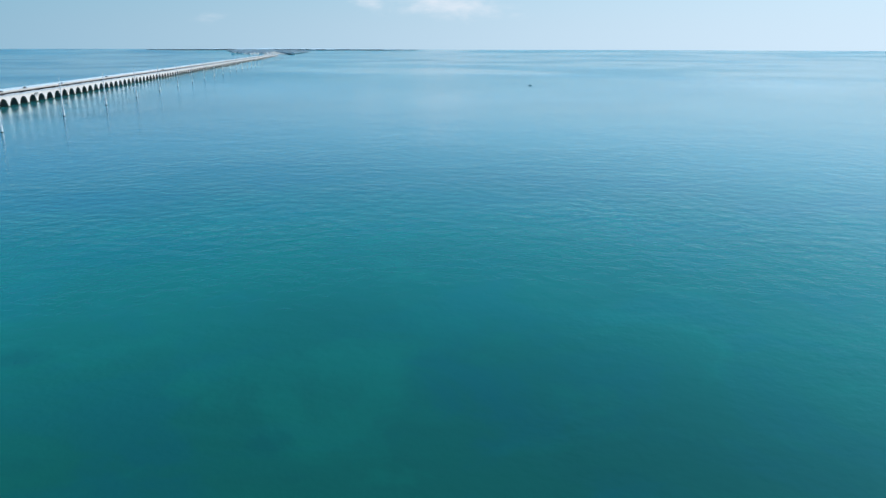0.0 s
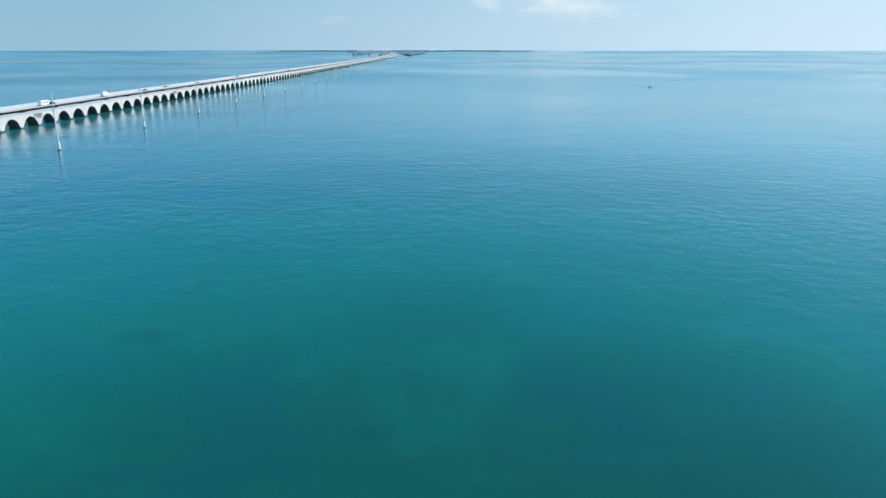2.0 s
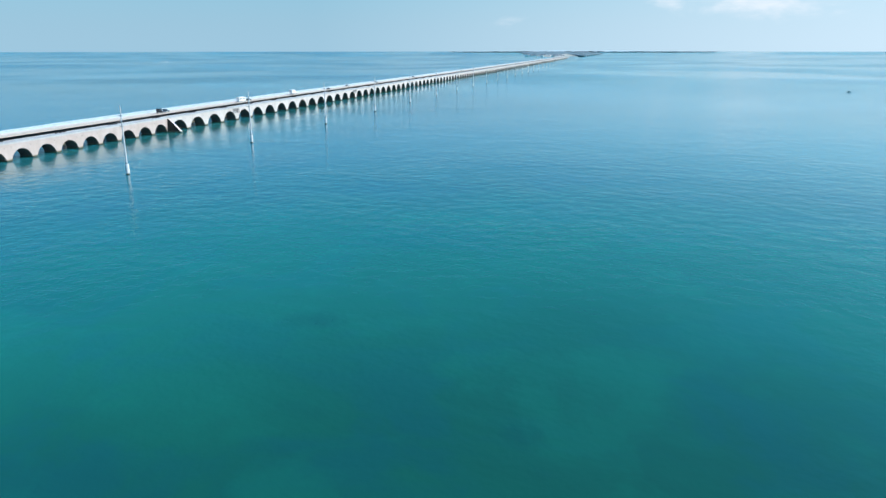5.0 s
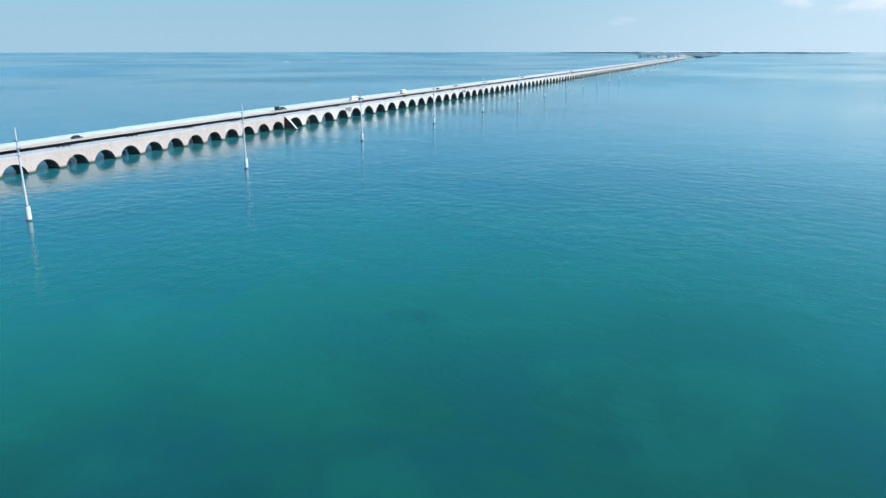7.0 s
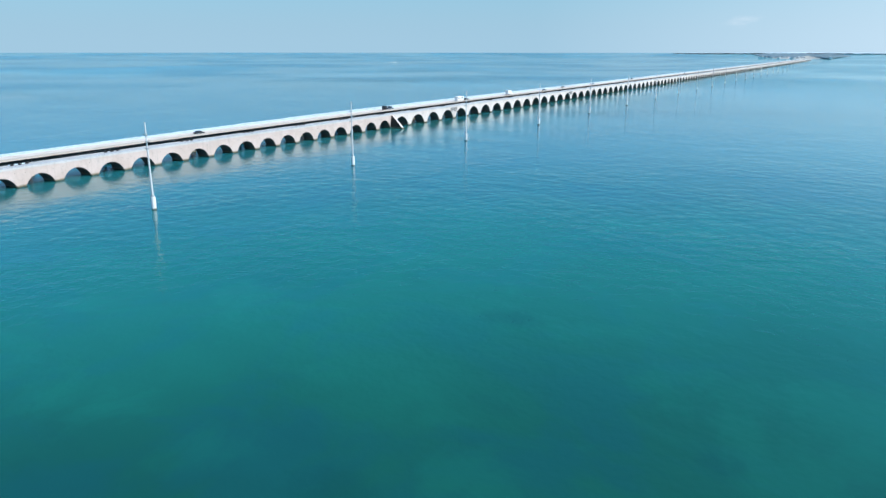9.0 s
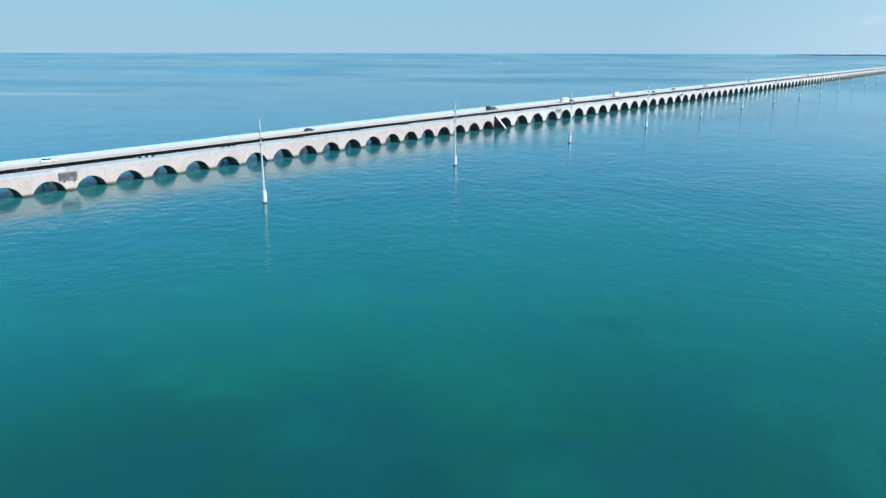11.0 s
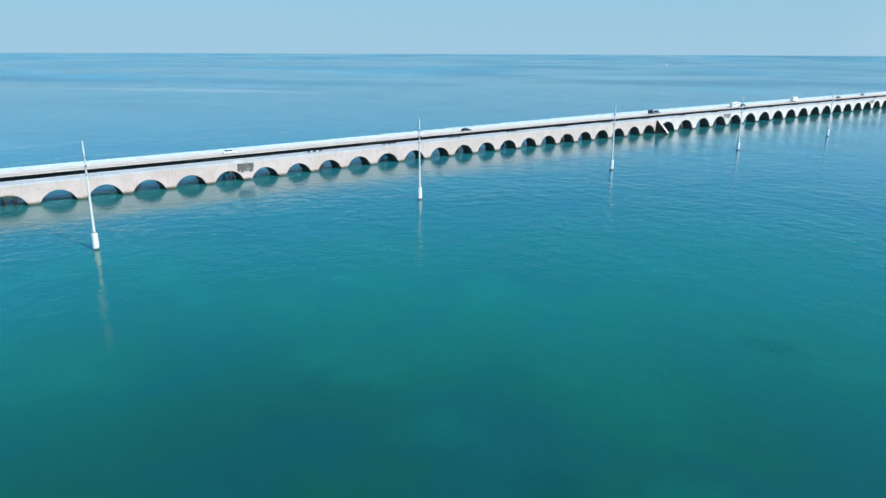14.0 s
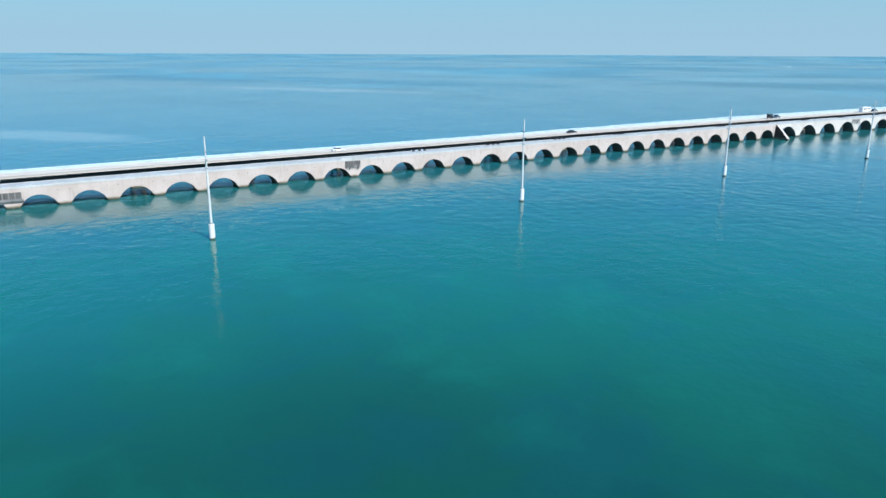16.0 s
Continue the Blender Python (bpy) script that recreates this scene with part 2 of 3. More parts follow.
    calm = k.math("MULTIPLY", calm, k.span(dist, 1800.0, 4200.0, 1.0, 0.8))
    gust = k.span(k.noise(0.016, 5, 0.6, (1, 1.2, 1), pos, 0.7, 0.4), 0.36, 0.66, 0.6, 1.2)
    calm = k.math("MULTIPLY", calm, k.math("MULTIPLY", gust, k.math("MULTIPLY", k.span(dist, 60.0, 190.0, 0.5, 1.0), k.span(px, -260.0, 0.0, 1.0, 0.75))))
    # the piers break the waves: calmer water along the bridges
    calm = k.math("MULTIPLY", calm, k.math("ADD", k.span(lee, 8.0, 70.0, 0.85, 1.0), k.math("MULTIPLY", under_road, 1.2)))
    swell = k.noise(0.10, 2, 0.45, where=pos, turn=0.95)
    mid_wave = k.noise(0.24, 2, 0.45, where=pos, turn=0.2)
    chop = k.noise(0.9, 2.5, 0.5, where=pos, turn=0.4)
    h = k.math("ADD", k.math("MULTIPLY", swell, 0.9), k.math("ADD", k.math("MULTIPLY", mid_wave, 2.3), k.math("MULTIPLY", chop, 0.95)))
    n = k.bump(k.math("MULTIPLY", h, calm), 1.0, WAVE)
    k.b.inputs["Specular IOR Level"].default_value = 0.5
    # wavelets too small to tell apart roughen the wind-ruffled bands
    return k.done(c, k.math("ADD", k.math("ADD", k.math("ADD", k.span(lee, 8.0, 70.0, 0.09, 0.08), k.span(dist, 300.0, 800.0, 0.0, 0.035)), k.math("MULTIPLY", under_road, 0.14)), k.math("MULTIPLY", k.math("MULTIPLY", far, slick), 0.07)), n)


WAVE = 0.08
WATER_A = (0.006, 0.085, 0.065)
WATER_B = (0.006, 0.103, 0.070)
WATER_LIGHT = (0.008, 0.170, 0.115)
WATER_BLUE = (0.005, 0.085, 0.105)
WATER_FAR = (0.006, 0.133, 0.190)
WATER_EAST = (0.012, 0.210, 0.250)
WATER_GREEN_REFLECTION = (0.024, 0.155, 0.145)
WATER_SHADE_AND_SLICK = (0.003, 0.055, 0.095)
WATER_NEAR_DARK = (0.004, 0.050, 0.037)
WATER_GRASS_RUFFLE = (0.003, 0.050, 0.048)
WATER_BAR = (0.30, 0.36, 0.36)
WATER_SHEEN = (0.05, 0.28, 0.36)

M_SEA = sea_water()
M_OLD = concrete("old_cast_concrete", (0.58, 0.465, 0.425), (0.525, 0.41, 0.365), (0.33, 0.27, 0.24), rust=0.12)
M_OLD_WHITE = concrete("limewashed_concrete", (0.66, 0.58, 0.54), (0.585, 0.505, 0.465), (0.34, 0.30, 0.28), streak=0.65, rust=0.08)
M_STAINED = concrete("black_stained_concrete", (0.10, 0.09, 0.088), (0.15, 0.135, 0.13), (0.07, 0.065, 0.06), streak=0.8)
M_GREY = concrete("weathered_grey_concrete", (0.27, 0.25, 0.245), (0.22, 0.205, 0.20), (0.11, 0.10, 0.095), streak=0.8)
M_WEDGE = concrete("shade_dark_rusty_concrete", (0.045, 0.036, 0.032), (0.07, 0.052, 0.043), (0.022, 0.019, 0.017), streak=0.9, rust=0.3)
M_COPING = concrete("pale_coping_concrete", (0.56, 0.54, 0.53), (0.50, 0.475, 0.455), (0.30, 0.285, 0.28), tide=0, streak=0.5)
M_NEW = concrete("precast_concrete", (0.46, 0.405, 0.365), (0.42, 0.37, 0.335), (0.35, 0.315, 0.29), tide=0, streak=0.2)
M_PIER = concrete("pier_concrete", (0.22, 0.20, 0.18), (0.18, 0.165, 0.15), (0.10, 0.09, 0.085))
M_FOOT = concrete("weedy_footing_concrete", (0.07, 0.062, 0.05), (0.10, 0.085, 0.065), (0.035, 0.033, 0.028), streak=0.8)
# the girder's shade under the deck overhang is put into its near-black colour
M_GIRDER = concrete("shade_dark_girder_concrete", (0.055, 0.052, 0.05), (0.045, 0.043, 0.04), (0.03, 0.03, 0.03), tide=0)
# arch undersides: their shade is put into a darker, streaked concrete
M_SOFFIT = concrete("shade_dark_arch_concrete", (0.115, 0.102, 0.092), (0.15, 0.128, 0.113), (0.06, 0.053, 0.048), streak=0.7)
M_PARAPET_BLUE = plain("pale_blue_parapet", (0.37, 0.45, 0.52), 0.6, 0.0, 0.08, 0.6)
M_RAIL_BLUE = plain("pale_blue_rail", (0.58, 0.69, 0.78), 0.35, 0.0, 0.05)
M_ROAD = concrete("pale_road_surface", (0.66, 0.56, 0.49), (0.60, 0.51, 0.445), (0.50, 0.43, 0.385), tide=0, streak=0.2, relief=0.004)
M_ASPHALT = concrete("old_grey_asphalt", (0.41, 0.405, 0.415), (0.355, 0.35, 0.36), (0.24, 0.24, 0.26), tide=0, streak=0.3, relief=0.004)
M_POLE = plain("pole_paint", (0.62, 0.61, 0.61), 0.45, 0.0, 0.1, 1.5)
M_SLEEVE = concrete("sleeve_concrete", (0.72, 0.71, 0.71), (0.66, 0.645, 0.635), (0.45, 0.43, 0.42), tide=0.55, streak=0.3)
M_STEEL = plain("dull_steel", (0.33, 0.33, 0.34), 0.5, 0.7)
M_WIRE = plain("aluminium_wire", (0.62, 0.63, 0.65), 0.4, 0.8)
M_RAIL = plain("pale_rail_paint", (0.58, 0.60, 0.63), 0.5, 0.2)
M_SOOT = plain("sooty_steel", (0.012, 0.012, 0.013), 0.9)
M_DARK = plain("black_rubber", (0.03, 0.03, 0.032), 0.75)
M_GLASS = plain("car_glass", (0.02, 0.025, 0.03), 0.06)
M_WHITE = plain("white_car_paint", (0.80, 0.80, 0.79), 0.3, 0.0, 0.05)
M_BLACK = plain("black_car_paint", (0.022, 0.024, 0.028), 0.25, 0.0, 0.05)
M_SLATE = plain("slate_paint", (0.085, 0.12, 0.15), 0.3, 0.0, 0.05)
M_SILVER = plain("silver_car_paint", (0.52, 0.53, 0.55), 0.3, 0.3, 0.05)
M_RED = plain("rear_lamp_red", (0.35, 0.01, 0.01), 0.3)
M_LINE = plain("road_line_white", (0.75, 0.74, 0.70), 0.7)
# leaf colour lifted towards blue: some of the air's haze is in it
M_WOOD = plain("mangrove_haze_blue", (0.15, 0.22, 0.25), 0.95, 0.0, 0.12, 0.02)
# distance haze is put into the far woods' pale blue base colour
M_FAR_WOOD = plain("far_woods_haze_pale", (0.55, 0.66, 0.72), 0.95, 0.0, 0.1, 0.01)
M_SAND = plain("coral_sand", (0.42, 0.40, 0.35), 0.9, 0.0, 0.1, 0.02)
M_ROOF = plain("pale_roof", (0.55, 0.55, 0.56), 0.6)
M_FOAM = plain("white_foam", (0.80, 0.83, 0.85), 0.9, 0.0, 0.1, 0.5)

# ---- the plan: x along the bridges, y away from the camera, z up from the water ----
SLOPE = -0.1567
TURN = math.degrees(math.atan2(1, SLOPE))
PLAN = pose(0, 0, 0, 0, 0, TURN)
RIM0, RIM1, RIM_Z = 2500.0, 4985.0, 27.4


def sea_z(d):
    return RIM_Z * max(0.0, (d - RIM0) / (RIM1 - RIM0)) ** 3


def spot(s, off, z=0.0):
    return PLAN @ Matrix.Translation((s, off, z))


def thing(name, m, label, category, group="", kind=""):
    ob = new(name)
    ob.empty_display_size = 0.5
    ob.matrix_world = m
    return tagged(ob, label, category, group, kind)


def mesh_of(name, bm, material, smooth=False):
    me = bpy.data.meshes.new(name)
    bmesh.ops.recalc_face_normals(bm, faces=bm.faces)
    bm.to_mesh(me)
    bm.free()
    for q in (material if isinstance(material, (list, tuple)) else [material]):
        me.materials.append(q)
    if smooth:
        for p in me.polygons:
            p.use_smooth = True
    return me


def put_part(name, me, parent, at=(0, 0, 0), label="", turn=0.0, scale=None, tilt=0.0):
    ob = new(name, me)
    ob.parent = parent
    ob.matrix_basis = Matrix.LocRotScale(at, Euler((0, -tilt, turn)), scale)
    if label:
        ob["label"] = label
    return ob


def part(name, bm, material, parent, label="", at=(0, 0, 0), smooth=False):
    return put_part(name, mesh_of(name, bm, material, smooth), parent, at, label)


def box(bm, x0, x1, y0, y1, z0, z1, bevel=0.0):
    r = bmesh.ops.create_cube(bm, size=1)
    vs = r["verts"]
    bmesh.ops.transform(bm, verts=vs, matrix=Matrix.LocRotScale(((x0 + x1) / 2, (y0 + y1) / 2, (z0 + z1) / 2), None, (x1 - x0, y1 - y0, z1 - z0)))
    if bevel:
        es = list({e for v in vs for e in v.link_edges})
        bmesh.ops.bevel(bm, geom=es, offset=bevel, segments=2, affect="EDGES", profile=0.5)
    return bm


def boxed(*a, bevel=0.0):
    return box(bmesh.new(), *a, bevel=bevel)


def rod(bm, a, b, r0, r1=None, n=10, caps=True):
    a, b = Vector(a), Vector(b)
    r1 = r0 if r1 is None else r1
    q = (b - a).to_track_quat("Z", "Y").to_matrix()
    rings = []
    for p, r in ((a, r0), (b, r1)):
        rings.append([bm.verts.new(p + q @ Vector((r * math.cos(2 * math.pi * i / n), r * math.sin(2 * math.pi * i / n), 0))) for i in range(n)])
    for i in range(n):
        bm.faces.new((rings[0][i], rings[0][(i + 1) % n], rings[1][(i + 1) % n], rings[1][i]))
    if caps:
        bm.faces.new(rings[0][::-1])
        bm.faces.new(rings[1])
    return bm


def extrude_outline(bm, pts, y0, y1):
    """A prism: an outline in x and z, drawn from y0 to y1."""
    a = [bm.verts.new((x, y0, z)) for x, z in pts]
    b = [bm.verts.new((x, y1, z)) for x, z in pts]
    n = len(pts)
    for i in range(n):
        j = (i + 1) % n
        bm.faces.new((a[i], a[j], b[j], b[i]))
    return a, b


# ---- the sea: one sheet to the horizon ----


def build_sea():
    bm = bmesh.new()
    n = 120
    radii = [0.0] + [30 * (RIM1 / 30) ** (i / 52) for i in range(53)]
    prev = None
    centre = bm.verts.new((0, 0, 0))
    for r in radii[1:]:
        ring = [bm.verts.new((r * math.cos(2 * math.pi * i / n), r * math.sin(2 * math.pi * i / n), sea_z(r))) for i in range(n)]
        for i in range(n):
            j = (i + 1) % n
            if prev is None:
                bm.faces.new((centre, ring[i], ring[j]))
            else:
                bm.faces.new((prev[i], ring[i], ring[j], prev[j]))
        prev = ring
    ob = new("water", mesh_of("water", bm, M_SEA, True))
    tagged(ob, "calm turquoise shallow sea with small ripples", "sea", kind="structure")


build_sea()

# ---- the old arched viaduct ----
FACE, BACK = 233.3, 239.5          # near and far face, measured from the camera's line
TOP = 6.36                         # underside of the coping
NEAR_PITCH, NEAR_CLEAR = 13.31, 10.95
FAR_PITCH, FAR_CLEAR = 18.04, 15.6
NEAR_FIRST, NEAR_LAST = -198.05, 340.46
FAR_FIRST, FAR_COUNT = 341.84, 181


def lift(s):
    """The gentle rise of both bridges towards the middle of the strait."""
    if s > 140:
        return 1.0 - 1.45 * math.exp(-(s - 140) / 152)
    return -0.45 - 0.0052 * (60 - max(min(s, 60), -60))


def bend(s):
    """Both bridges curve a little towards the camera's side at their near end."""
    return -4.6 * (1 - math.exp(-(140 - s) / 70)) if s < 140 else 0.0


def chord(s0, s1):
    """Middle, sideways shift, rise, turn, length and grade of a piece from s0 to s1."""
    side = bend(s1) - bend(s0)
    return ((s0 + s1) / 2, (bend(s0) + bend(s1)) / 2, (lift(s0) + lift(s1)) / 2, math.atan2(side, s1 - s0),
            math.hypot(s1 - s0, side), math.atan2(lift(s1) - lift(s0), s1 - s0))


WIDTH = BACK - FACE


def arch_bay(pitch, radius, zc, material, bed=-4.0, steps=22):
    """Two half piers and the arch between them, solid through the width."""
    cols = [(-pitch / 2, bed), (-radius, bed)]
    for i in range(steps + 1):
        a = math.pi * (1 - i / steps)
        z = zc + radius * math.sin(a)
        cols.append((radius * math.cos(a), z))
    cols += [(radius, bed), (pitch / 2, bed)]
    bm = bmesh.new()
    low = [[bm.verts.new((x, y, z)) for x, z in cols] for y in (0, WIDTH)]
    top = [[bm.verts.new((x, y, TOP)) for x, z in cols] for y in (0, WIDTH)]
    for i in range(len(cols) - 1):
        bm.faces.new((low[0][i], low[1][i], low[1][i + 1], low[0][i + 1]))
        if abs(cols[i][0] - cols[i + 1][0]) < 1e-6:
            continue
        for k in (0, 1):
            bm.faces.new((low[k][i], low[k][i + 1], top[k][i + 1], top[k][i]))
    bm.faces.new((top[0][0], top[0][-1], top[1][-1], top[1][0]))
    bmesh.ops.remove_doubles(bm, verts=bm.verts, dist=0.0005)
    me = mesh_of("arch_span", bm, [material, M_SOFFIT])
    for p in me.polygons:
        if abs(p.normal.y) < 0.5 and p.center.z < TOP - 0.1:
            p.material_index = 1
    return me


def pier_foot(width, material):
    """The wider footing just at the water."""
    return mesh_of("footing", boxed(-width / 2, width / 2, -0.22, WIDTH + 0.22, -2.0, 0.5, bevel=0.1), material)


def railing(pitch):
    bm = bmesh.new()
    n = 4
    for i in range(n):
        x = -pitch / 2 + pitch * (i + 0.5) / n
        box(bm, x - 0.05, x + 0.05, -0.05, 0.05, 0, 0.45)
    for z in (0.22, 0.45):
        box(bm, -pitch / 2, pitch / 2, -0.03, 0.03, z - 0.03, z + 0.03)
    return mesh_of("railing", bm, M_RAIL)


def build_viaduct():
    via = thing("viaduct", spot(NEAR_FIRST, FACE), "old cream concrete arch viaduct standing in the sea", "viaduct")
    kinds = {
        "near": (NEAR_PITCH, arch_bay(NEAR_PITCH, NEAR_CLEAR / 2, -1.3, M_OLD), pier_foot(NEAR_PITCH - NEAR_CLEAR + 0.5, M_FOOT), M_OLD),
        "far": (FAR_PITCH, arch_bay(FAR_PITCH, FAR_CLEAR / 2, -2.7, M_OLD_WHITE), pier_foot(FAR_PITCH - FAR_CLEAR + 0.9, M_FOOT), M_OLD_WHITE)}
    for key in kinds:
        pitch, bay, foot, mat = kinds[key]
        coping = mesh_of("coping", boxed(-pitch / 2, pitch / 2, -0.1, 0.42, TOP, TOP + 0.62, bevel=0.05), M_COPING)
        coping_far = mesh_of("coping", boxed(-pitch / 2, pitch / 2, WIDTH - 0.42, WIDTH + 0.24, TOP, TOP + 0.70, bevel=0.05), M_COPING)
        deck = mesh_of("deck", boxed(-pitch / 2, pitch / 2, 0.42, WIDTH - 0.42, TOP, TOP + 0.56), M_ASPHALT)
        rails = railing(pitch)
        scupper = mesh_of("scupper", boxed(-0.10, 0.10, -0.06, 0.1, -0.12, 0.12, bevel=0.03), M_PIER)
        if key == "near":
            ends = [60.95 + (12.95 if k < 0 else NEAR_PITCH) * k for k in range(-20, 22)]
        else:
            ends = [FAR_FIRST + FAR_PITCH * k for k in range(FAR_COUNT + 1)]
        for s0, s1 in zip(ends, ends[1:]):
            mid, side, up, turn, length, tilt = chord(s0, s1)
            s = mid - NEAR_FIRST
            fit = (length / pitch, 1, 1)
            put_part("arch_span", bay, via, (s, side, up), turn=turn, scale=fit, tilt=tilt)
            put_part("footing", foot, via, (s0 - NEAR_FIRST, bend(s0), 0), turn=turn)
            put_part("coping", coping, via, (s, side, up), turn=turn, scale=fit, tilt=tilt)
            put_part("coping", coping_far, via, (s, side, up), turn=turn, scale=fit, tilt=tilt)
            put_part("deck", deck, via, (s, side, up), "grey asphalt deck", turn, fit, tilt)
            if mid < 900:
                put_part("railing", rails, via, (s, side + 0.02, TOP + 0.62 + up), "pale pipe railing", turn, fit, tilt)
                for way in (-1, 1):
                    put_part("scupper", scupper, via, (s + way * pitch * 0.37, side + way * pitch * 0.37 * math.tan(turn), 5.1 + up), "dark drain spout", turn)
    # dark boxes in threes along the outer coping
    drain = mesh_of("drain_box", boxed(-0.55, 0.55, -0.3, 0.3, 0, 0.5, bevel=0.05), M_SOOT)
    for k in range(-1, 23):
        for ds in (-2.6, 0.0, 2.4):
            q = 165.5 + 34.6 * k + ds
            put_part("drain_box", drain, via, (q - NEAR_FIRST, WIDTH - 0.75 + bend(q), TOP + 0.55 + lift(q)), "small black drain box")
    # the wide pier where the two arch sizes meet
    a, b = NEAR_LAST - NEAR_FIRST, FAR_FIRST - NEAR_FIRST
    up = lift(FAR_FIRST)
    bm = boxed(a, b, 0, WIDTH, -2.0, TOP + up)
    box(bm, a, b, -0.24, WIDTH + 0.24, TOP + up, TOP + 0.62 + up)
    part("abutment_pier", bm, M_OLD_WHITE, via)
    # its triangular wing; stains and the flank's shade are put into dark concrete
    bm = bmesh.new()
    s0, s1 = 339.5 - NEAR_FIRST, 341.3 - NEAR_FIRST
    prof = [(0.0, -1.5), (-9.2, -1.5), (-8.3, 0.1), (-7.8, 0.7), (-4.6, 3.7), (-1.3, 6.5), (-0.7, 6.95), (0.0, 7.0)]
    va = [bm.verts.new((s0 + 0.12 * max(z, 0), y, z)) for y, z in prof]
    vb = [bm.verts.new((s1 + 0.06 * max(z, 0), y, z)) for y, z in prof]
    bm.faces.new(va)
    bm.faces.new(vb[::-1])
    for i in range(len(prof)):
        j = (i + 1) % len(prof)
        bm.faces.new((va[i], va[j], vb[j], vb[i]))
    me = mesh_of("wing_wall", bm, [M_WEDGE, M_OLD_WHITE])
    for p in me.polygons:
        if abs(p.normal.x) < 0.75:
            p.material_index = 1
    put_part("wing_wall", me, via, (0, 0, 0), "triangular wing wall with a rust-stained flank, darkened for its shade")
    return via


viaduct = build_viaduct()


def stained_panel(s, z0, z1, width, mat, ledge, back=None):
    """A hung panel of dark slabs over a pier, with a bracket ledge below."""
    p = thing("pier_panel", spot(s, FACE + bend(s)), "weathered grey panel of dark slabs hung on the viaduct wall", "panel", "viaduct panels")
    part("backing", boxed(-width / 2, width / 2, -0.30, 0.02, z0, z1, bevel=0.04), back or M_GREY, p)
    rnd = random.Random(int(s * 10))
    n = 4 if ledge else 9
    for i in range(n):
        x = -width / 2 + width * (i + 0.5) / n
        w = width / n * (0.40 if ledge else rnd.uniform(0.30, 0.49))
        drop = 0.35 if ledge else rnd.uniform(-0.25, 0.45) * (z1 - z0)
        top = 0.06 if ledge else rnd.uniform(-0.1, 0.25)
        part("slab", boxed(x - w, x + w, -0.48 + rnd.uniform(0, 0.08), -0.302, z0 + drop, z1 - top, bevel=0.05), mat, p, "black-stained slab")
    if ledge:
        bm = bmesh.new()
        pts = [(-0.55, z0), (-0.55, z0 - 0.3), (0.0, z0 - 1.1), (0.0, z0)]
        va = [bm.verts.new((-width / 2 - 0.4, y, z)) for y, z in pts]
        vb = [bm.verts.new((width / 2 + 0.4, y, z)) for y, z in pts]
        bm.faces.new(va)
        bm.faces.new(vb[::-1])
        for i in range(4):
            bm.faces.new((va[i], va[(i + 1) % 4], vb[(i + 1) % 4], vb[i]))
        part("ledge", bm, M_GREY, p, "pale bracket ledge")
    return p


stained_panel(-4.6, 2.5, 4.6, 6.2, M_STAINED, True)
wide_panel = stained_panel(100.2, 3.3, 5.8, 5.8, M_STAINED, False)
part("raised_parapet", boxed(-4.4, 4.0, -0.16, 0.16, 6.52, 7.06, bevel=0.05), M_COPING, wide_panel, "raised pale parapet over the panel")
bm = rod(bmesh.new(), (0.1, -0.2, 5.7), (0.1, -0.2, 8.0), 0.07, 0.06, 8)
box(bm, -0.35, 0.75, -0.24, -0.16, 7.45, 7.6, bevel=0.02)
part("post", bm, M_STEEL, wide_panel, "dark post with a crossbar")
stained_panel(412.8, 4.7, 7.0, 8.0, M_GREY, False, M_OLD_WHITE)
stained_panel(628.5, 4.9, 7.2, 8.0, M_GREY, False, M_OLD_WHITE)



def water_barrier(s, off, length):
    """A row of low white barrier blocks lying along the old deck."""
    c = thing("barrier", spot(s, off + bend(s), TOP + 0.70 + lift(s)), "low pale barrier blocks lying on the viaduct coping", "barrier")
    n = 4
    for i in range(n):
        x = -length / 2 + length * i / n
        part("block", boxed(x + 0.03, x + length / n - 0.03, -0.2, 0.2, 0, 0.3, bevel=0.05), M_RAIL_BLUE, c)


water_barrier(130.0, FACE + 5.55, 5.4)

# ---- the road bridge behind it ----
ROAD0, ROAD_W = 248.0, 11.6
SPAN, SPAN_FIRST, SPAN_COUNT = 35.95, -184.0, 102
DECK_Z = 7.26


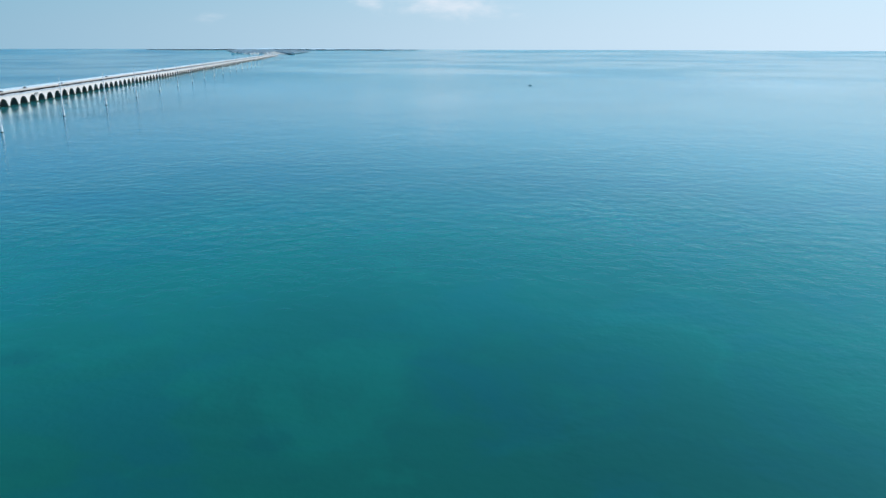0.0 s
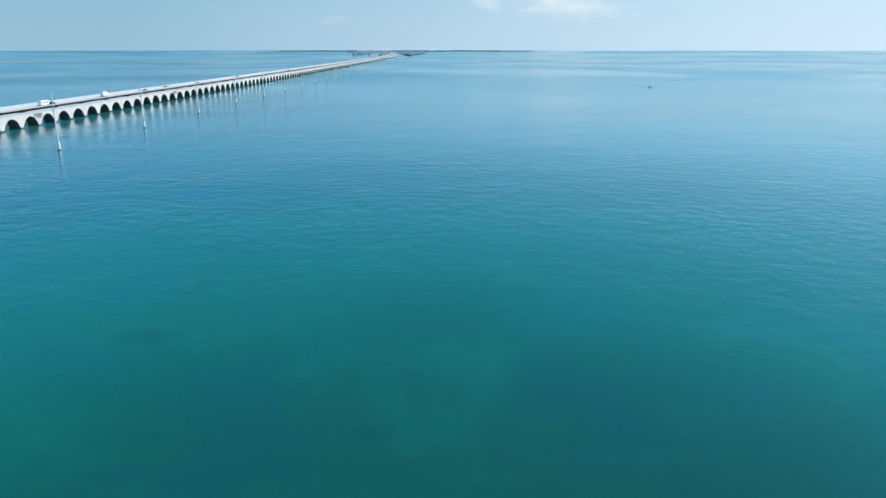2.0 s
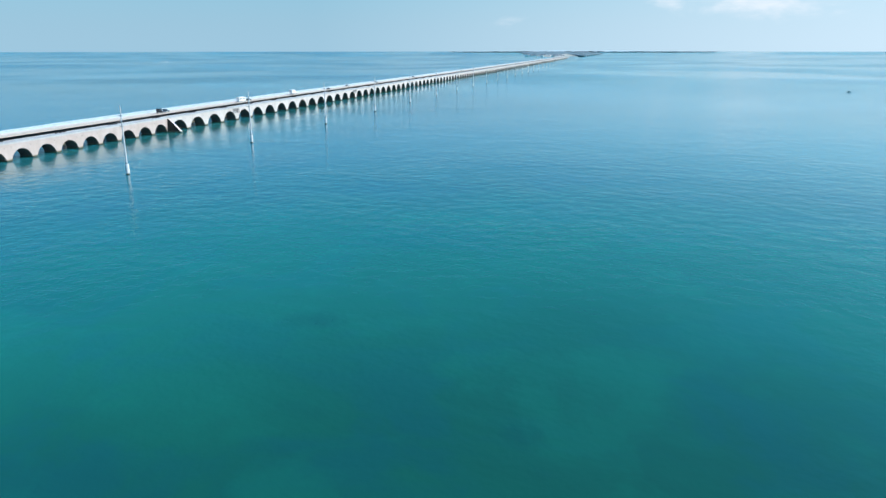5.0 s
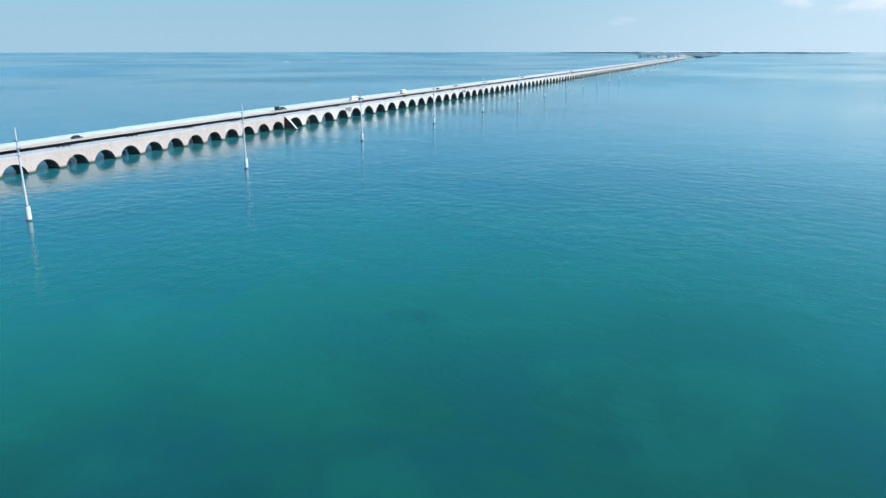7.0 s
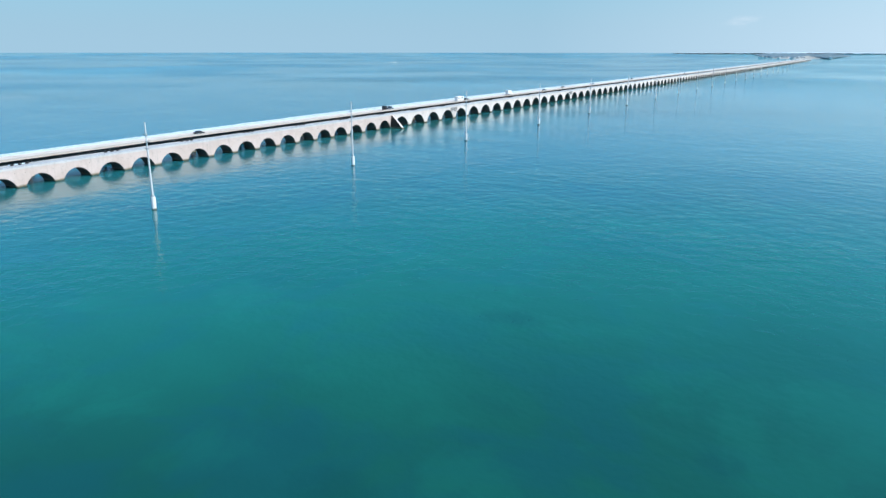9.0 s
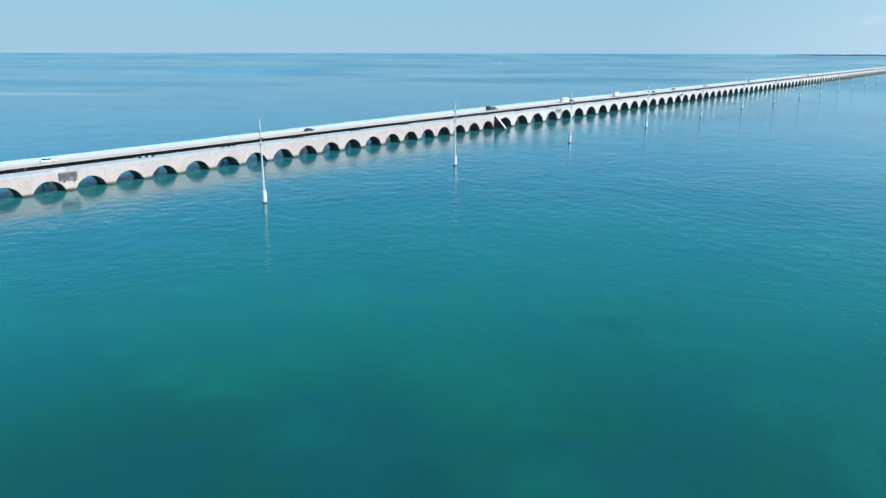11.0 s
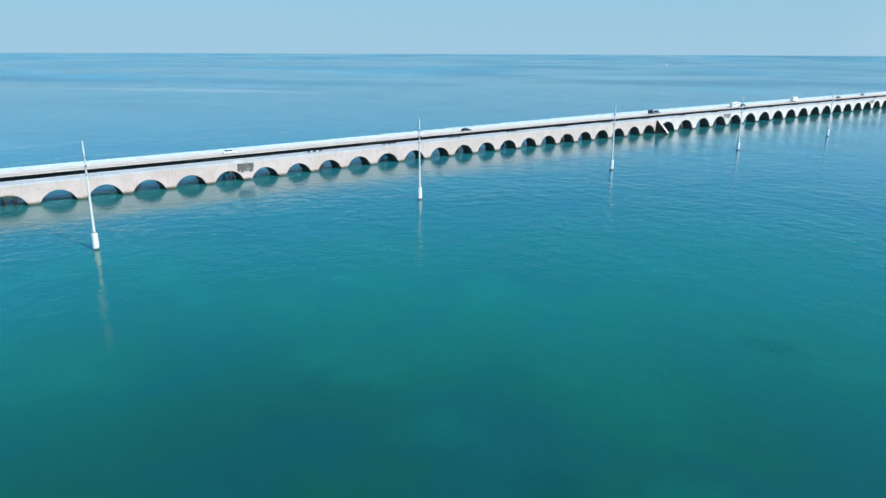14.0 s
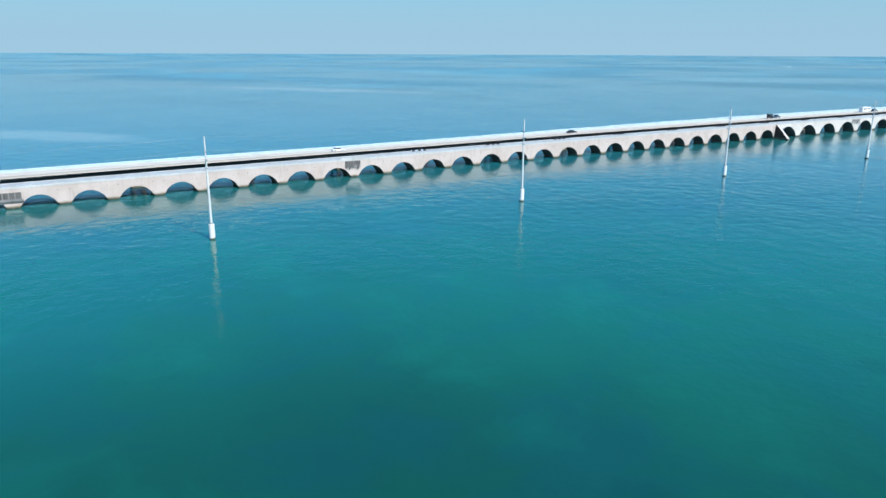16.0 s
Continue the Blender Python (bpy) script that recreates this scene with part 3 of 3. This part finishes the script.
def build_road_bridge():
    road = thing("road_bridge", spot(SPAN_FIRST, ROAD0), "long pale concrete box-girder road bridge over the sea", "bridge")
    L = SPAN
    slab = mesh_of("deck_slab", boxed(0, L, 0, ROAD_W, DECK_Z - 0.22, DECK_Z, bevel=0.03), [M_ROAD])
    bm = bmesh.new()
    prof = [(0, -0.001), (0.46, -0.001), (0.44, 0.1), (0.26, 0.27), (0.22, 0.58), (0.02, 0.58)]
    va = [bm.verts.new((0, y, z)) for y, z in prof]
    vb = [bm.verts.new((L, y, z)) for y, z in prof]
    bm.faces.new(va)
    bm.faces.new(vb[::-1])
    for i in range(len(prof)):
        j = (i + 1) % len(prof)
        bm.faces.new((va[i], va[j], vb[j], vb[i]))
    par = mesh_of("parapet", bm, M_NEW)
    par_far = par.copy()
    par_far.materials[0] = M_PARAPET_BLUE
    bm = bmesh.new()
    y0, y1 = 1.5, ROAD_W - 1.5
    prof = [(y0 - 0.5, DECK_Z - 0.224), (y1 + 0.5, DECK_Z - 0.224), (y1, DECK_Z - 0.9), (y1 - 0.6, DECK_Z - 2.95), (y0 + 0.6, DECK_Z - 2.95), (y0, DECK_Z - 0.9)]
    va = [bm.verts.new((0, y, z)) for y, z in prof]
    vb = [bm.verts.new((L, y, z)) for y, z in prof]
    for i in range(len(prof)):
        j = (i + 1) % len(prof)
        bm.faces.new((va[i], va[j], vb[j], vb[i]))
    girder = mesh_of("box_girder", bm, M_GIRDER)
    # V-shaped pier legs on a footing
    bm = bmesh.new()
    for side in (-1, 1):
        for yy in (3.2, ROAD_W - 3.2):
            pts = [(side * 0.25, -2.0), (side * 1.0, -2.0), (side * 2.3, DECK_Z - 2.95), (side * 1.5, DECK_Z - 2.95)]
            va = [bm.verts.new((x, yy - 0.55, z)) for x, z in pts]
            vb = [bm.verts.new((x, yy + 0.55, z)) for x, z in pts]
            bm.faces.new(va)
            bm.faces.new(vb[::-1])
            for i in range(4):
                bm.faces.new((va[i], va[(i + 1) % 4], vb[(i + 1) % 4], vb[i]))
    pier = mesh_of("pier", bm, M_PIER)
    cap = mesh_of("pile_cap", boxed(-2.4, 2.4, 1.8, ROAD_W - 1.8, -1.2, 0.75, bevel=0.12), M_PIER)
    bm = boxed(0, L, -0.09, 0.09, 0.06, 0.24, bevel=0.04)
    for i in range(12):
        box(bm, L * (i + 0.5) / 12 - 0.06, L * (i + 0.5) / 12 + 0.06, -0.06, 0.06, -0.01, 0.1)
    rail = mesh_of("top_rail", bm, M_RAIL_BLUE)
    dash = mesh_of("centre_line", boxed(0, L, -0.08, 0.08, 0.0, 0.004), M_LINE)

    def far_corner(s):
        """The outer deck corner at a joint, square to the mean of both spans."""
        q = (chord(s - L, s)[3] + chord(s, s + L)[3]) / 2
        return s - SPAN_FIRST - ROAD_W * math.sin(q), bend(s) + ROAD_W * math.cos(q)

    for i in range(SPAN_COUNT):
        s0, s1 = SPAN_FIRST + i * L, SPAN_FIRST + (i + 1) * L
        up, turn, tilt = lift(s0), chord(s0, s1)[3], chord(s0, s1)[5]
        x, y = i * L, bend(s0)
        c, sn = math.cos(turn), math.sin(turn)
        # the outer parapet stands taller over the deep channel
        ramp_in = min(max((s0 - 130) / 200, 0.0), 1.0)
        tall = 1.0 + 1.15 * ramp_in * ramp_in * (3 - 2 * ramp_in)

        def local(dx, dy, z):
            return (x + dx * c - dy * sn, y + dx * sn + dy * c, z)

        put_part("deck_slab", slab, road, local(0, 0, up), turn=turn, tilt=tilt)
        put_part("parapet", par, road, local(0, 0, DECK_Z + up), turn=turn, tilt=tilt)
        a, b = far_corner(s0), far_corner(s1)
        way, long = math.atan2(b[1] - a[1], b[0] - a[0]), math.hypot(b[0] - a[0], b[1] - a[1]) / L
        put_part("parapet", par_far, road, (b[0], b[1], DECK_Z + lift(s1)), "pale blue outer parapet", way + math.pi, (long, 1, tall), -tilt)
        put_part("top_rail", rail, road, (a[0] + 0.12 * math.sin(way), a[1] - 0.12 * math.cos(way), DECK_Z + 0.58 * tall + up), "pale blue metal rail", way, (long, 1, 1), tilt)
        put_part("box_girder", girder, road, local(0, 0, up), "shaded box girder under the deck", turn, tilt=tilt)
        put_part("pier", pier, road, local(0, 0, up), "V-shaped pier legs", turn)
        put_part("pile_cap", cap, road, local(0, 0, 0), turn=turn)
        for dy in (0.9, ROAD_W / 2 - 0.13, ROAD_W / 2 + 0.13, ROAD_W - 0.9):
            put_part("centre_line", dash, road, local(0, dy, DECK_Z + 0.003 + up), "painted road line", turn, tilt=tilt)
    return road


road_bridge = build_road_bridge()

# ---- power line poles standing in the water ----
POLE_OFF, POLE_FIRST, POLE_STEP, POLE_COUNT = 167.8, 35.9, 91.2, 37
ARMS = ((20.6, 1), (18.75, -1), (16.9, 1))


def build_pole():
    p = thing("power_pole", spot(POLE_FIRST - 2 * POLE_STEP, POLE_OFF), "white tapered power pole in a concrete sleeve in water", "pole", "power poles")
    bm = rod(bmesh.new(), (0, 0, 3.0), (0, 0, 24.1), 0.32, 0.17, 16, caps=False)
    rod(bm, (0, 0, 24.1), (0, 0, 24.16), 0.17, 0.05, 16)
    part("shaft", bm, M_POLE, p, smooth=True)
    bm = rod(bmesh.new(), (0, 0, -2.0), (0, 0, 3.55), 0.68, 0.68, 20)
    rod(bm, (0, 0, 3.55), (0, 0, 3.75), 0.68, 0.55, 20)
    part("sleeve", bm, M_SLEEVE, p, "white concrete sleeve with a dark tide line")
    bm = rod(bmesh.new(), (0, 0, 3.74), (0, 0, 4.0), 0.46, 0.46, 16)
    part("collar", bm, M_STEEL, p, "dark steel collar")
    for z, side in ARMS:
        bm = rod(bmesh.new(), (0, 0, z), (0, side * 1.15, z + 0.15), 0.055, 0.05, 8)
        for q in range(5):
            f = 0.45 + 0.13 * q
            rod(bm, (0, side * 1.15 * f, z + 0.15 * f), (0, side * (1.15 * f + 0.06), z + 0.15 * f), 0.13, 0.1, 10)
        part("insulator", bm, M_STEEL, p, "grey post insulator")
        bm = boxed(-0.14, 0.14, -0.32, 0.32, z - 0.2, z + 0.2, bevel=0.03)
        part("bracket", bm, M_STEEL, p)
    return p


first_pole = build_pole()
for k in range(1, POLE_COUNT):
    copy_thing(first_pole, spot(POLE_FIRST + (k - 2) * POLE_STEP + (0.4 if k == 2 else 0.0), POLE_OFF))


def build_wire(r=0.006, sag=1.3):
    bm = bmesh.new()
    n, rings = 12, []
    for i in range(n + 1):
        x, dz = POLE_STEP * i / n, -sag * 4 * (i / n) * (1 - i / n)
        rings.append([bm.verts.new((x, r * math.cos(a), dz + r * math.sin(a))) for a in (0.0, 1.2566, 2.5133, 3.7699, 5.0265)])
    for p, q in zip(rings, rings[1:]):
        for i in range(5):
            bm.faces.new((p[i], p[(i + 1) % 5], q[(i + 1) % 5], q[i]))
    return bm


WIRE_MESH = mesh_of("power_line", build_wire(), M_WIRE, True)
for k in range(14):
    for y, z in [(side * 1.15, z + 0.2) for z, side in ARMS] + [(0.0, 24.12)]:
        ob = new("power_line", WIRE_MESH)
        ob.matrix_world = spot(POLE_FIRST + (k - 2) * POLE_STEP, POLE_OFF + y, z)
        tagged(ob, "thin aluminium power line sagging between two poles", "cable", "power lines")

# ---- traffic on the road bridge ----


def wheels(parent, xs, half, r=0.36):
    bm = rod(bmesh.new(), (0, -0.12, 0), (0, 0.12, 0), r, r, 16)
    tyre = mesh_of("wheel", bm, M_DARK)
    rim = mesh_of("rim", rod(bmesh.new(), (0, -0.125, 0), (0, 0.125, 0), r * 0.55, r * 0.55, 12), M_SILVER)
    for x in xs:
        for y in (-half, half):
            w = put_part("wheel", tyre, parent, (x, y, r))
            put_part("rim", rim, w)


def shell(pts, half, inset, material, name, parent, label="", bevel=0.06):
    """A body from a side outline, narrowed a little towards its top."""
    bm = bmesh.new()
    zs = [z for _, z in pts]
    z0, z1 = min(zs), max(zs)
    va, vb = [], []
    for x, z in pts:
        w = half - inset * (z - z0) / (z1 - z0)
        va.append(bm.verts.new((x, -w, z)))
        vb.append(bm.verts.new((x, w, z)))
    bm.faces.new(va)
    bm.faces.new(vb[::-1])
    for i in range(len(pts)):
        j = (i + 1) % len(pts)
        bm.faces.new((va[i], va[j], vb[j], vb[i]))
    bmesh.ops.bevel(bm, geom=list(bm.edges), offset=bevel, segments=2, affect="EDGES", profile=0.5)
    return part(name, bm, material, parent, label)


def lamps(parent, rear_x, half, z):
    for y in (-half, half):
        part("rear_lamp", boxed(rear_x - 0.03, rear_x + 0.06, y - 0.12, y + 0.12, z - 0.1, z + 0.1, bevel=0.02), M_RED, parent)


LANE = ROAD0 + 3.4


def road_z(s):
    i = math.floor((s - SPAN_FIRST) / SPAN)
    a, f = SPAN_FIRST + i * SPAN, (s - SPAN_FIRST) / SPAN - i
    return DECK_Z + 0.01 + lift(a) * (1 - f) + lift(a + SPAN) * f


FAR_LANE = ROAD0 + ROAD_W - 3.4


def car(s, off, paint, label, back=False):
    c = thing("car", spot(s, off + bend(s), road_z(s)) @ pose(0, 0, 0, 0, 0, 180 if back else 0), label, "car", "traffic")
    shell([(-2.4, 0.35), (2.4, 0.35), (2.45, 0.75), (1.3, 0.98), (-2.0, 1.02), (-2.42, 0.85)], 0.92, 0.05, paint, "body", c)
    shell([(-1.9, 0.98), (1.2, 0.98), (0.45, 1.46), (-1.15, 1.48)], 0.80, 0.16, M_GLASS, "cabin", c, "dark windows", 0.04)
    part("roof", boxed(-1.15, 0.42, -0.63, 0.63, 1.475, 1.52, bevel=0.02), paint, c)
    wheels(c, (-1.45, 1.5), 0.84, 0.33)
    lamps(c, -2.42, 0.66, 0.8)


def pickup(s, off, paint, label):
    c = thing("pickup", spot(s, off + bend(s), road_z(s)), label, "pickup", "traffic")
    shell([(-2.9, 0.5), (2.85, 0.5), (2.9, 1.05), (1.55, 1.2), (-2.9, 1.2)], 1.0, 0.04, paint, "body", c)
    shell([(-0.9, 1.18), (1.5, 1.18), (0.75, 1.88), (-0.75, 1.9)], 0.9, 0.16, M_GLASS, "cabin", c, "dark windows", 0.05)
    part("roof", boxed(-0.75, 0.72, -0.72, 0.72, 1.89, 1.95, bevel=0.02), paint, c)
    wheels(c, (-1.85, 1.85), 0.92, 0.42)
    lamps(c, -2.91, 0.8, 0.95)


def box_trailer(s, off, paint, label, length=3.6, height=2.3):
    c = thing("trailer", spot(s, off + bend(s), road_z(s)), label, "trailer", "traffic")
    part("body", boxed(-length / 2, length / 2, -1.05, 1.05, 0.55, height, bevel=0.08), paint, c)
    part("drawbar", boxed(length / 2, length / 2 + 1.2, -0.06, 0.06, 0.5, 0.62), M_STEEL, c)
    wheels(c, (-0.3,), 0.98, 0.36)
    lamps(c, -length / 2, 0.8, 0.9)


def motorhome(s, off, label):
    c = thing("motorhome", spot(s, off + bend(s), road_z(s)), label, "motorhome", "traffic")
    shell([(-4.6, 0.5), (4.3, 0.5), (4.55, 1.3), (4.2, 3.2), (-4.55, 3.3)], 1.22, 0.06, M_WHITE, "body", c, "", 0.1)
    part("windscreen", boxed(4.28, 4.42, -1.05, 1.05, 1.5, 2.6, bevel=0.04), M_GLASS, c, "dark windscreen")
    for x in (-3.2, -1.2, 1.2, 2.9):
        for y in (-1.2, 1.2):
            part("window", boxed(x - 0.6, x + 0.6, y - 0.05, y + 0.05, 1.75, 2.45, bevel=0.03), M_GLASS, c, "tinted side window")
    part("roof_unit", boxed(-1.0, 0.2, -0.4, 0.4, 3.26, 3.5, bevel=0.06), M_WHITE, c)
    wheels(c, (-2.6, 3.0), 1.1, 0.46)
    lamps(c, -4.56, 1.0, 1.0)


def box_truck(s, off, label):
    c = thing("box_truck", spot(s, off + bend(s), road_z(s)), label, "truck", "traffic")
    part("cargo_box", boxed(-4.4, 1.9, -1.25, 1.25, 0.95, 3.75, bevel=0.05), M_WHITE, c)
    shell([(2.0, 0.55), (4.4, 0.55), (4.45, 1.25), (3.6, 1.5), (3.1, 2.5), (2.0, 2.55)], 1.1, 0.1, M_WHITE, "cab", c, "", 0.07)
    part("windscreen", boxed(3.28, 3.5, -0.9, 0.9, 1.6, 2.3, bevel=0.04), M_GLASS, c, "dark windscreen")
    part("chassis", boxed(-4.3, 4.2, -0.5, 0.5, 0.5, 0.95), M_STEEL, c)
    wheels(c, (-2.8, 3.2), 1.05, 0.48)
    lamps(c, -4.42, 1.0, 0.8)


motorhome(453.2, LANE, "white motorhome driving on the road bridge")
car(463.7, LANE, M_BLACK, "dark car ahead of the motorhome on the bridge")
box_truck(536.4, LANE, "white box truck driving on the road bridge")
pickup(365.7, LANE, M_SLATE, "slate-blue pickup truck towing a trailer on the bridge")
box_trailer(359.9, LANE, M_BLACK, "dark box trailer behind the pickup truck", 2.4, 2.7)
car(217.6, LANE, M_BLACK, "black saloon car driving on the road bridge")
car(102.4, LANE, M_WHITE, "white saloon car driving on the road bridge")
for s, off, paint, word in ((372, FAR_LANE, M_SILVER, "silver"), (610, LANE, M_BLACK, "black"), (668, FAR_LANE, M_BLACK, "black"),
                            (744, LANE, M_SILVER, "silver"), (905, FAR_LANE, M_BLACK, "black"), (1180, LANE, M_BLACK, "black")):
    car(s, off, paint, word + " car far along the road bridge", back=off == FAR_LANE)

# ---- boats ----


def hull(bm, length, half, height):
    rings = []
    for i in range(9):
        f = i / 8
        x = (f - 0.5) * length
        w = half * (1 - max(0, (f - 0.55) / 0.45) ** 2.2) + 0.02
        h = height * (0.85 + 0.35 * f * f)
        rings.append([bm.verts.new((x, y, z)) for y, z in ((-w, h), (-w * 0.8, 0.1), (0, -0.25), (w * 0.8, 0.1), (w, h))])
    for a, b in zip(rings, rings[1:]):
        for i in range(4):
            bm.faces.new((a[i], b[i], b[i + 1], a[i + 1]))
        bm.faces.new((a[0], a[4], b[4], b[0]))
    bm.faces.new(rings[0])
    return bm


def boat(x, y, yaw, length, paint, label, top=True):
    c = thing("boat", pose(x, y, sea_z(math.hypot(x, y)), 0, 0, yaw), label, "boat")
    part("hull", hull(bmesh.new(), length, length * 0.16, length * 0.13), paint, c)
    part("console", boxed(-length * 0.12, length * 0.06, -length * 0.07, length * 0.07, length * 0.1, length * 0.24, bevel=0.05), paint, c)
    if top:
        part("canopy", boxed(-length * 0.2, length * 0.12, -length * 0.12, length * 0.12, length * 0.33, length * 0.35, bevel=0.02), paint, c)
        for sx in (-0.17, 0.09):
            for sy in (-0.1, 0.1):
                part("canopy_post", rod(bmesh.new(), (sx * length, sy * length, length * 0.1), (sx * length, sy * length, length * 0.33), 0.03, 0.03, 6), M_STEEL, c)
    part("outboard", boxed(-length * 0.56, -length * 0.49, -0.2, 0.2, 0.0, length * 0.17, bevel=0.05), M_BLACK, c)
    return c


boat(102, 852, 15, 4.4, M_SLATE, "small dark open fishing boat on the calm sea")
boat(-1870, 2010, 60, 9.5, M_WHITE, "white motor boat running with a foaming wake")
bm = bmesh.new()
for i in range(60):
    f = i / 60
    a = random.uniform(-0.08, 0.08)
    x, y, r = -5 - 26 * f, a * (8 + 26 * f), random.uniform(0.4, 1.1) * (1 - 0.5 * f)
    bmesh.ops.create_icosphere(bm, subdivisions=1, radius=r, matrix=Matrix.LocRotScale((x, y, 0.05), None, (1.8, 1, 0.45)))
ob = new("wake", mesh_of("wake", bm, M_FOAM, True))
ob.matrix_world = pose(-1870, 2010, sea_z(0), 0, 0, 60)
tagged(ob, "white foaming wake behind the motor boat", "wake", kind="stuff")

# ---- the low wooded keys on the horizon ----


def polar(az, d, z=0.0):
    return Vector((-math.sin(radians(az)) * d, math.cos(radians(az)) * d, z))


def woods(name, az0, az1, d0, d1, count, height, size, label, taper=0.25, leaf=None):
    bm = bmesh.new()
    rnd = random.Random(7 + count)
    for i in range(count):
        f = rnd.random()
        az = az0 + (az1 - az0) * f
        edge = min(1.0, min(f, 1 - f) / taper)
        d = rnd.uniform(d0 + (d1 - d0) * 0.8 * (1 - edge), d1)
        hump = 0.85 + 0.2 * noise.noise(Vector((az * 1.7, d * 0.002, 3.0)))
        h = height * (0.25 + 0.75 * edge) * hump * rnd.uniform(0.85, 1.1)
        r = size * rnd.uniform(0.6, 1.3)
        m = Matrix.LocRotScale(polar(az, d, sea_z(d) + h * 0.5), Euler((0, 0, rnd.uniform(0, 6))), (r, r * rnd.uniform(0.7, 1.2), h * 0.55))
        res = bmesh.ops.create_icosphere(bm, subdivisions=1, radius=1.0, matrix=m)
        for v in res["verts"]:
            v.co += Vector((rnd.uniform(-1, 1), rnd.uniform(-1, 1), rnd.uniform(-1, 1))) * h * 0.07
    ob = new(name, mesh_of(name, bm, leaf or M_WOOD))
    return tagged(ob, label, "woods", kind="stuff")


woods("far_woods", 21.3, 2.8, 4915, 4965, 380, 6.5, 80.0, "low wooded island along the horizon, in a haze-pale blue", 0.4, M_FAR_WOOD)
woods("mangrove_woods", 13.0, 10.3, 3850, 4650, 1500, 11.5, 12.0, "low mangrove woods where the bridges reach land", 0.5)
woods("shore_woods", 16.3, 12.4, 4150, 4800, 1300, 8.5, 13.0, "low scattered woods behind the shore houses", 0.3)


def island(az0, az1, d0, d1, height, label):
    bm = bmesh.new()
    n = 28
    inner, outer = [], []
    for i in range(n + 1):
        f = i / n
        az = az0 + (az1 - az0) * f
        w = math.sin(math.pi * min(max(f, 0.02), 0.98)) ** 0.5
        mid = (d0 + d1) / 2
        a, b = mid - (mid - d0) * w, mid + (d1 - mid) * w
        inner.append([bm.verts.new(polar(az, q, sea_z(q) + z)) for q, z in ((a, -0.5), (a + 15, height), (b - 15, height), (b, -0.5))])
    for a, b in zip(inner, inner[1:]):
        for k in range(3):
            bm.faces.new((a[k], a[k + 1], b[k + 1], b[k]))
    ob = new("ground", mesh_of("ground", bm, M_SAND))
    tagged(ob, label, "island", kind="structure")


island(16.0, 11.3, 3860, 4820, 1.6, "pale coral sand shore of the low key")


def house(az, d, w, depth, h, turn):
    p = polar(az, d, sea_z(d) + 1.4)
    c = thing("house", Matrix.Translation(p) @ pose(0, 0, 0, 0, 0, turn), "small white house on the shore of the key", "house", "shore houses")
    part("wall", boxed(-w / 2, w / 2, -depth / 2, depth / 2, -1.0, h, bevel=0.05), M_WHITE, c)
    bm = bmesh.new()
    extrude = [(-w / 2 - 0.5, h), (w / 2 + 0.5, h), (0.0, h + w * 0.22)]
    a, b = extrude_outline(bm, extrude, -depth / 2 - 0.5, depth / 2 + 0.5)
    bm.faces.new(a)
    bm.faces.new(b[::-1])
    part("roof", bm, M_ROOF, c, "pale metal roof")
    for x in (-w / 4, w / 4):
        part("window", boxed(x - 0.6, x + 0.6, -depth / 2 - 0.04, -depth / 2 + 0.02, h * 0.4, h * 0.75), M_GLASS, c)


rnd = random.Random(5)
for az in (15.9, 15.6, 15.35, 15.2, 14.9, 14.7, 14.5, 14.3, 14.15, 13.9, 13.75, 13.5, 13.3, 13.1, 11.5):
    house(az, rnd.uniform(3850, 4060), rnd.uniform(12, 24), rnd.uniform(10, 18), rnd.uniform(3.5, 6), rnd.uniform(-20, 20) + 14)
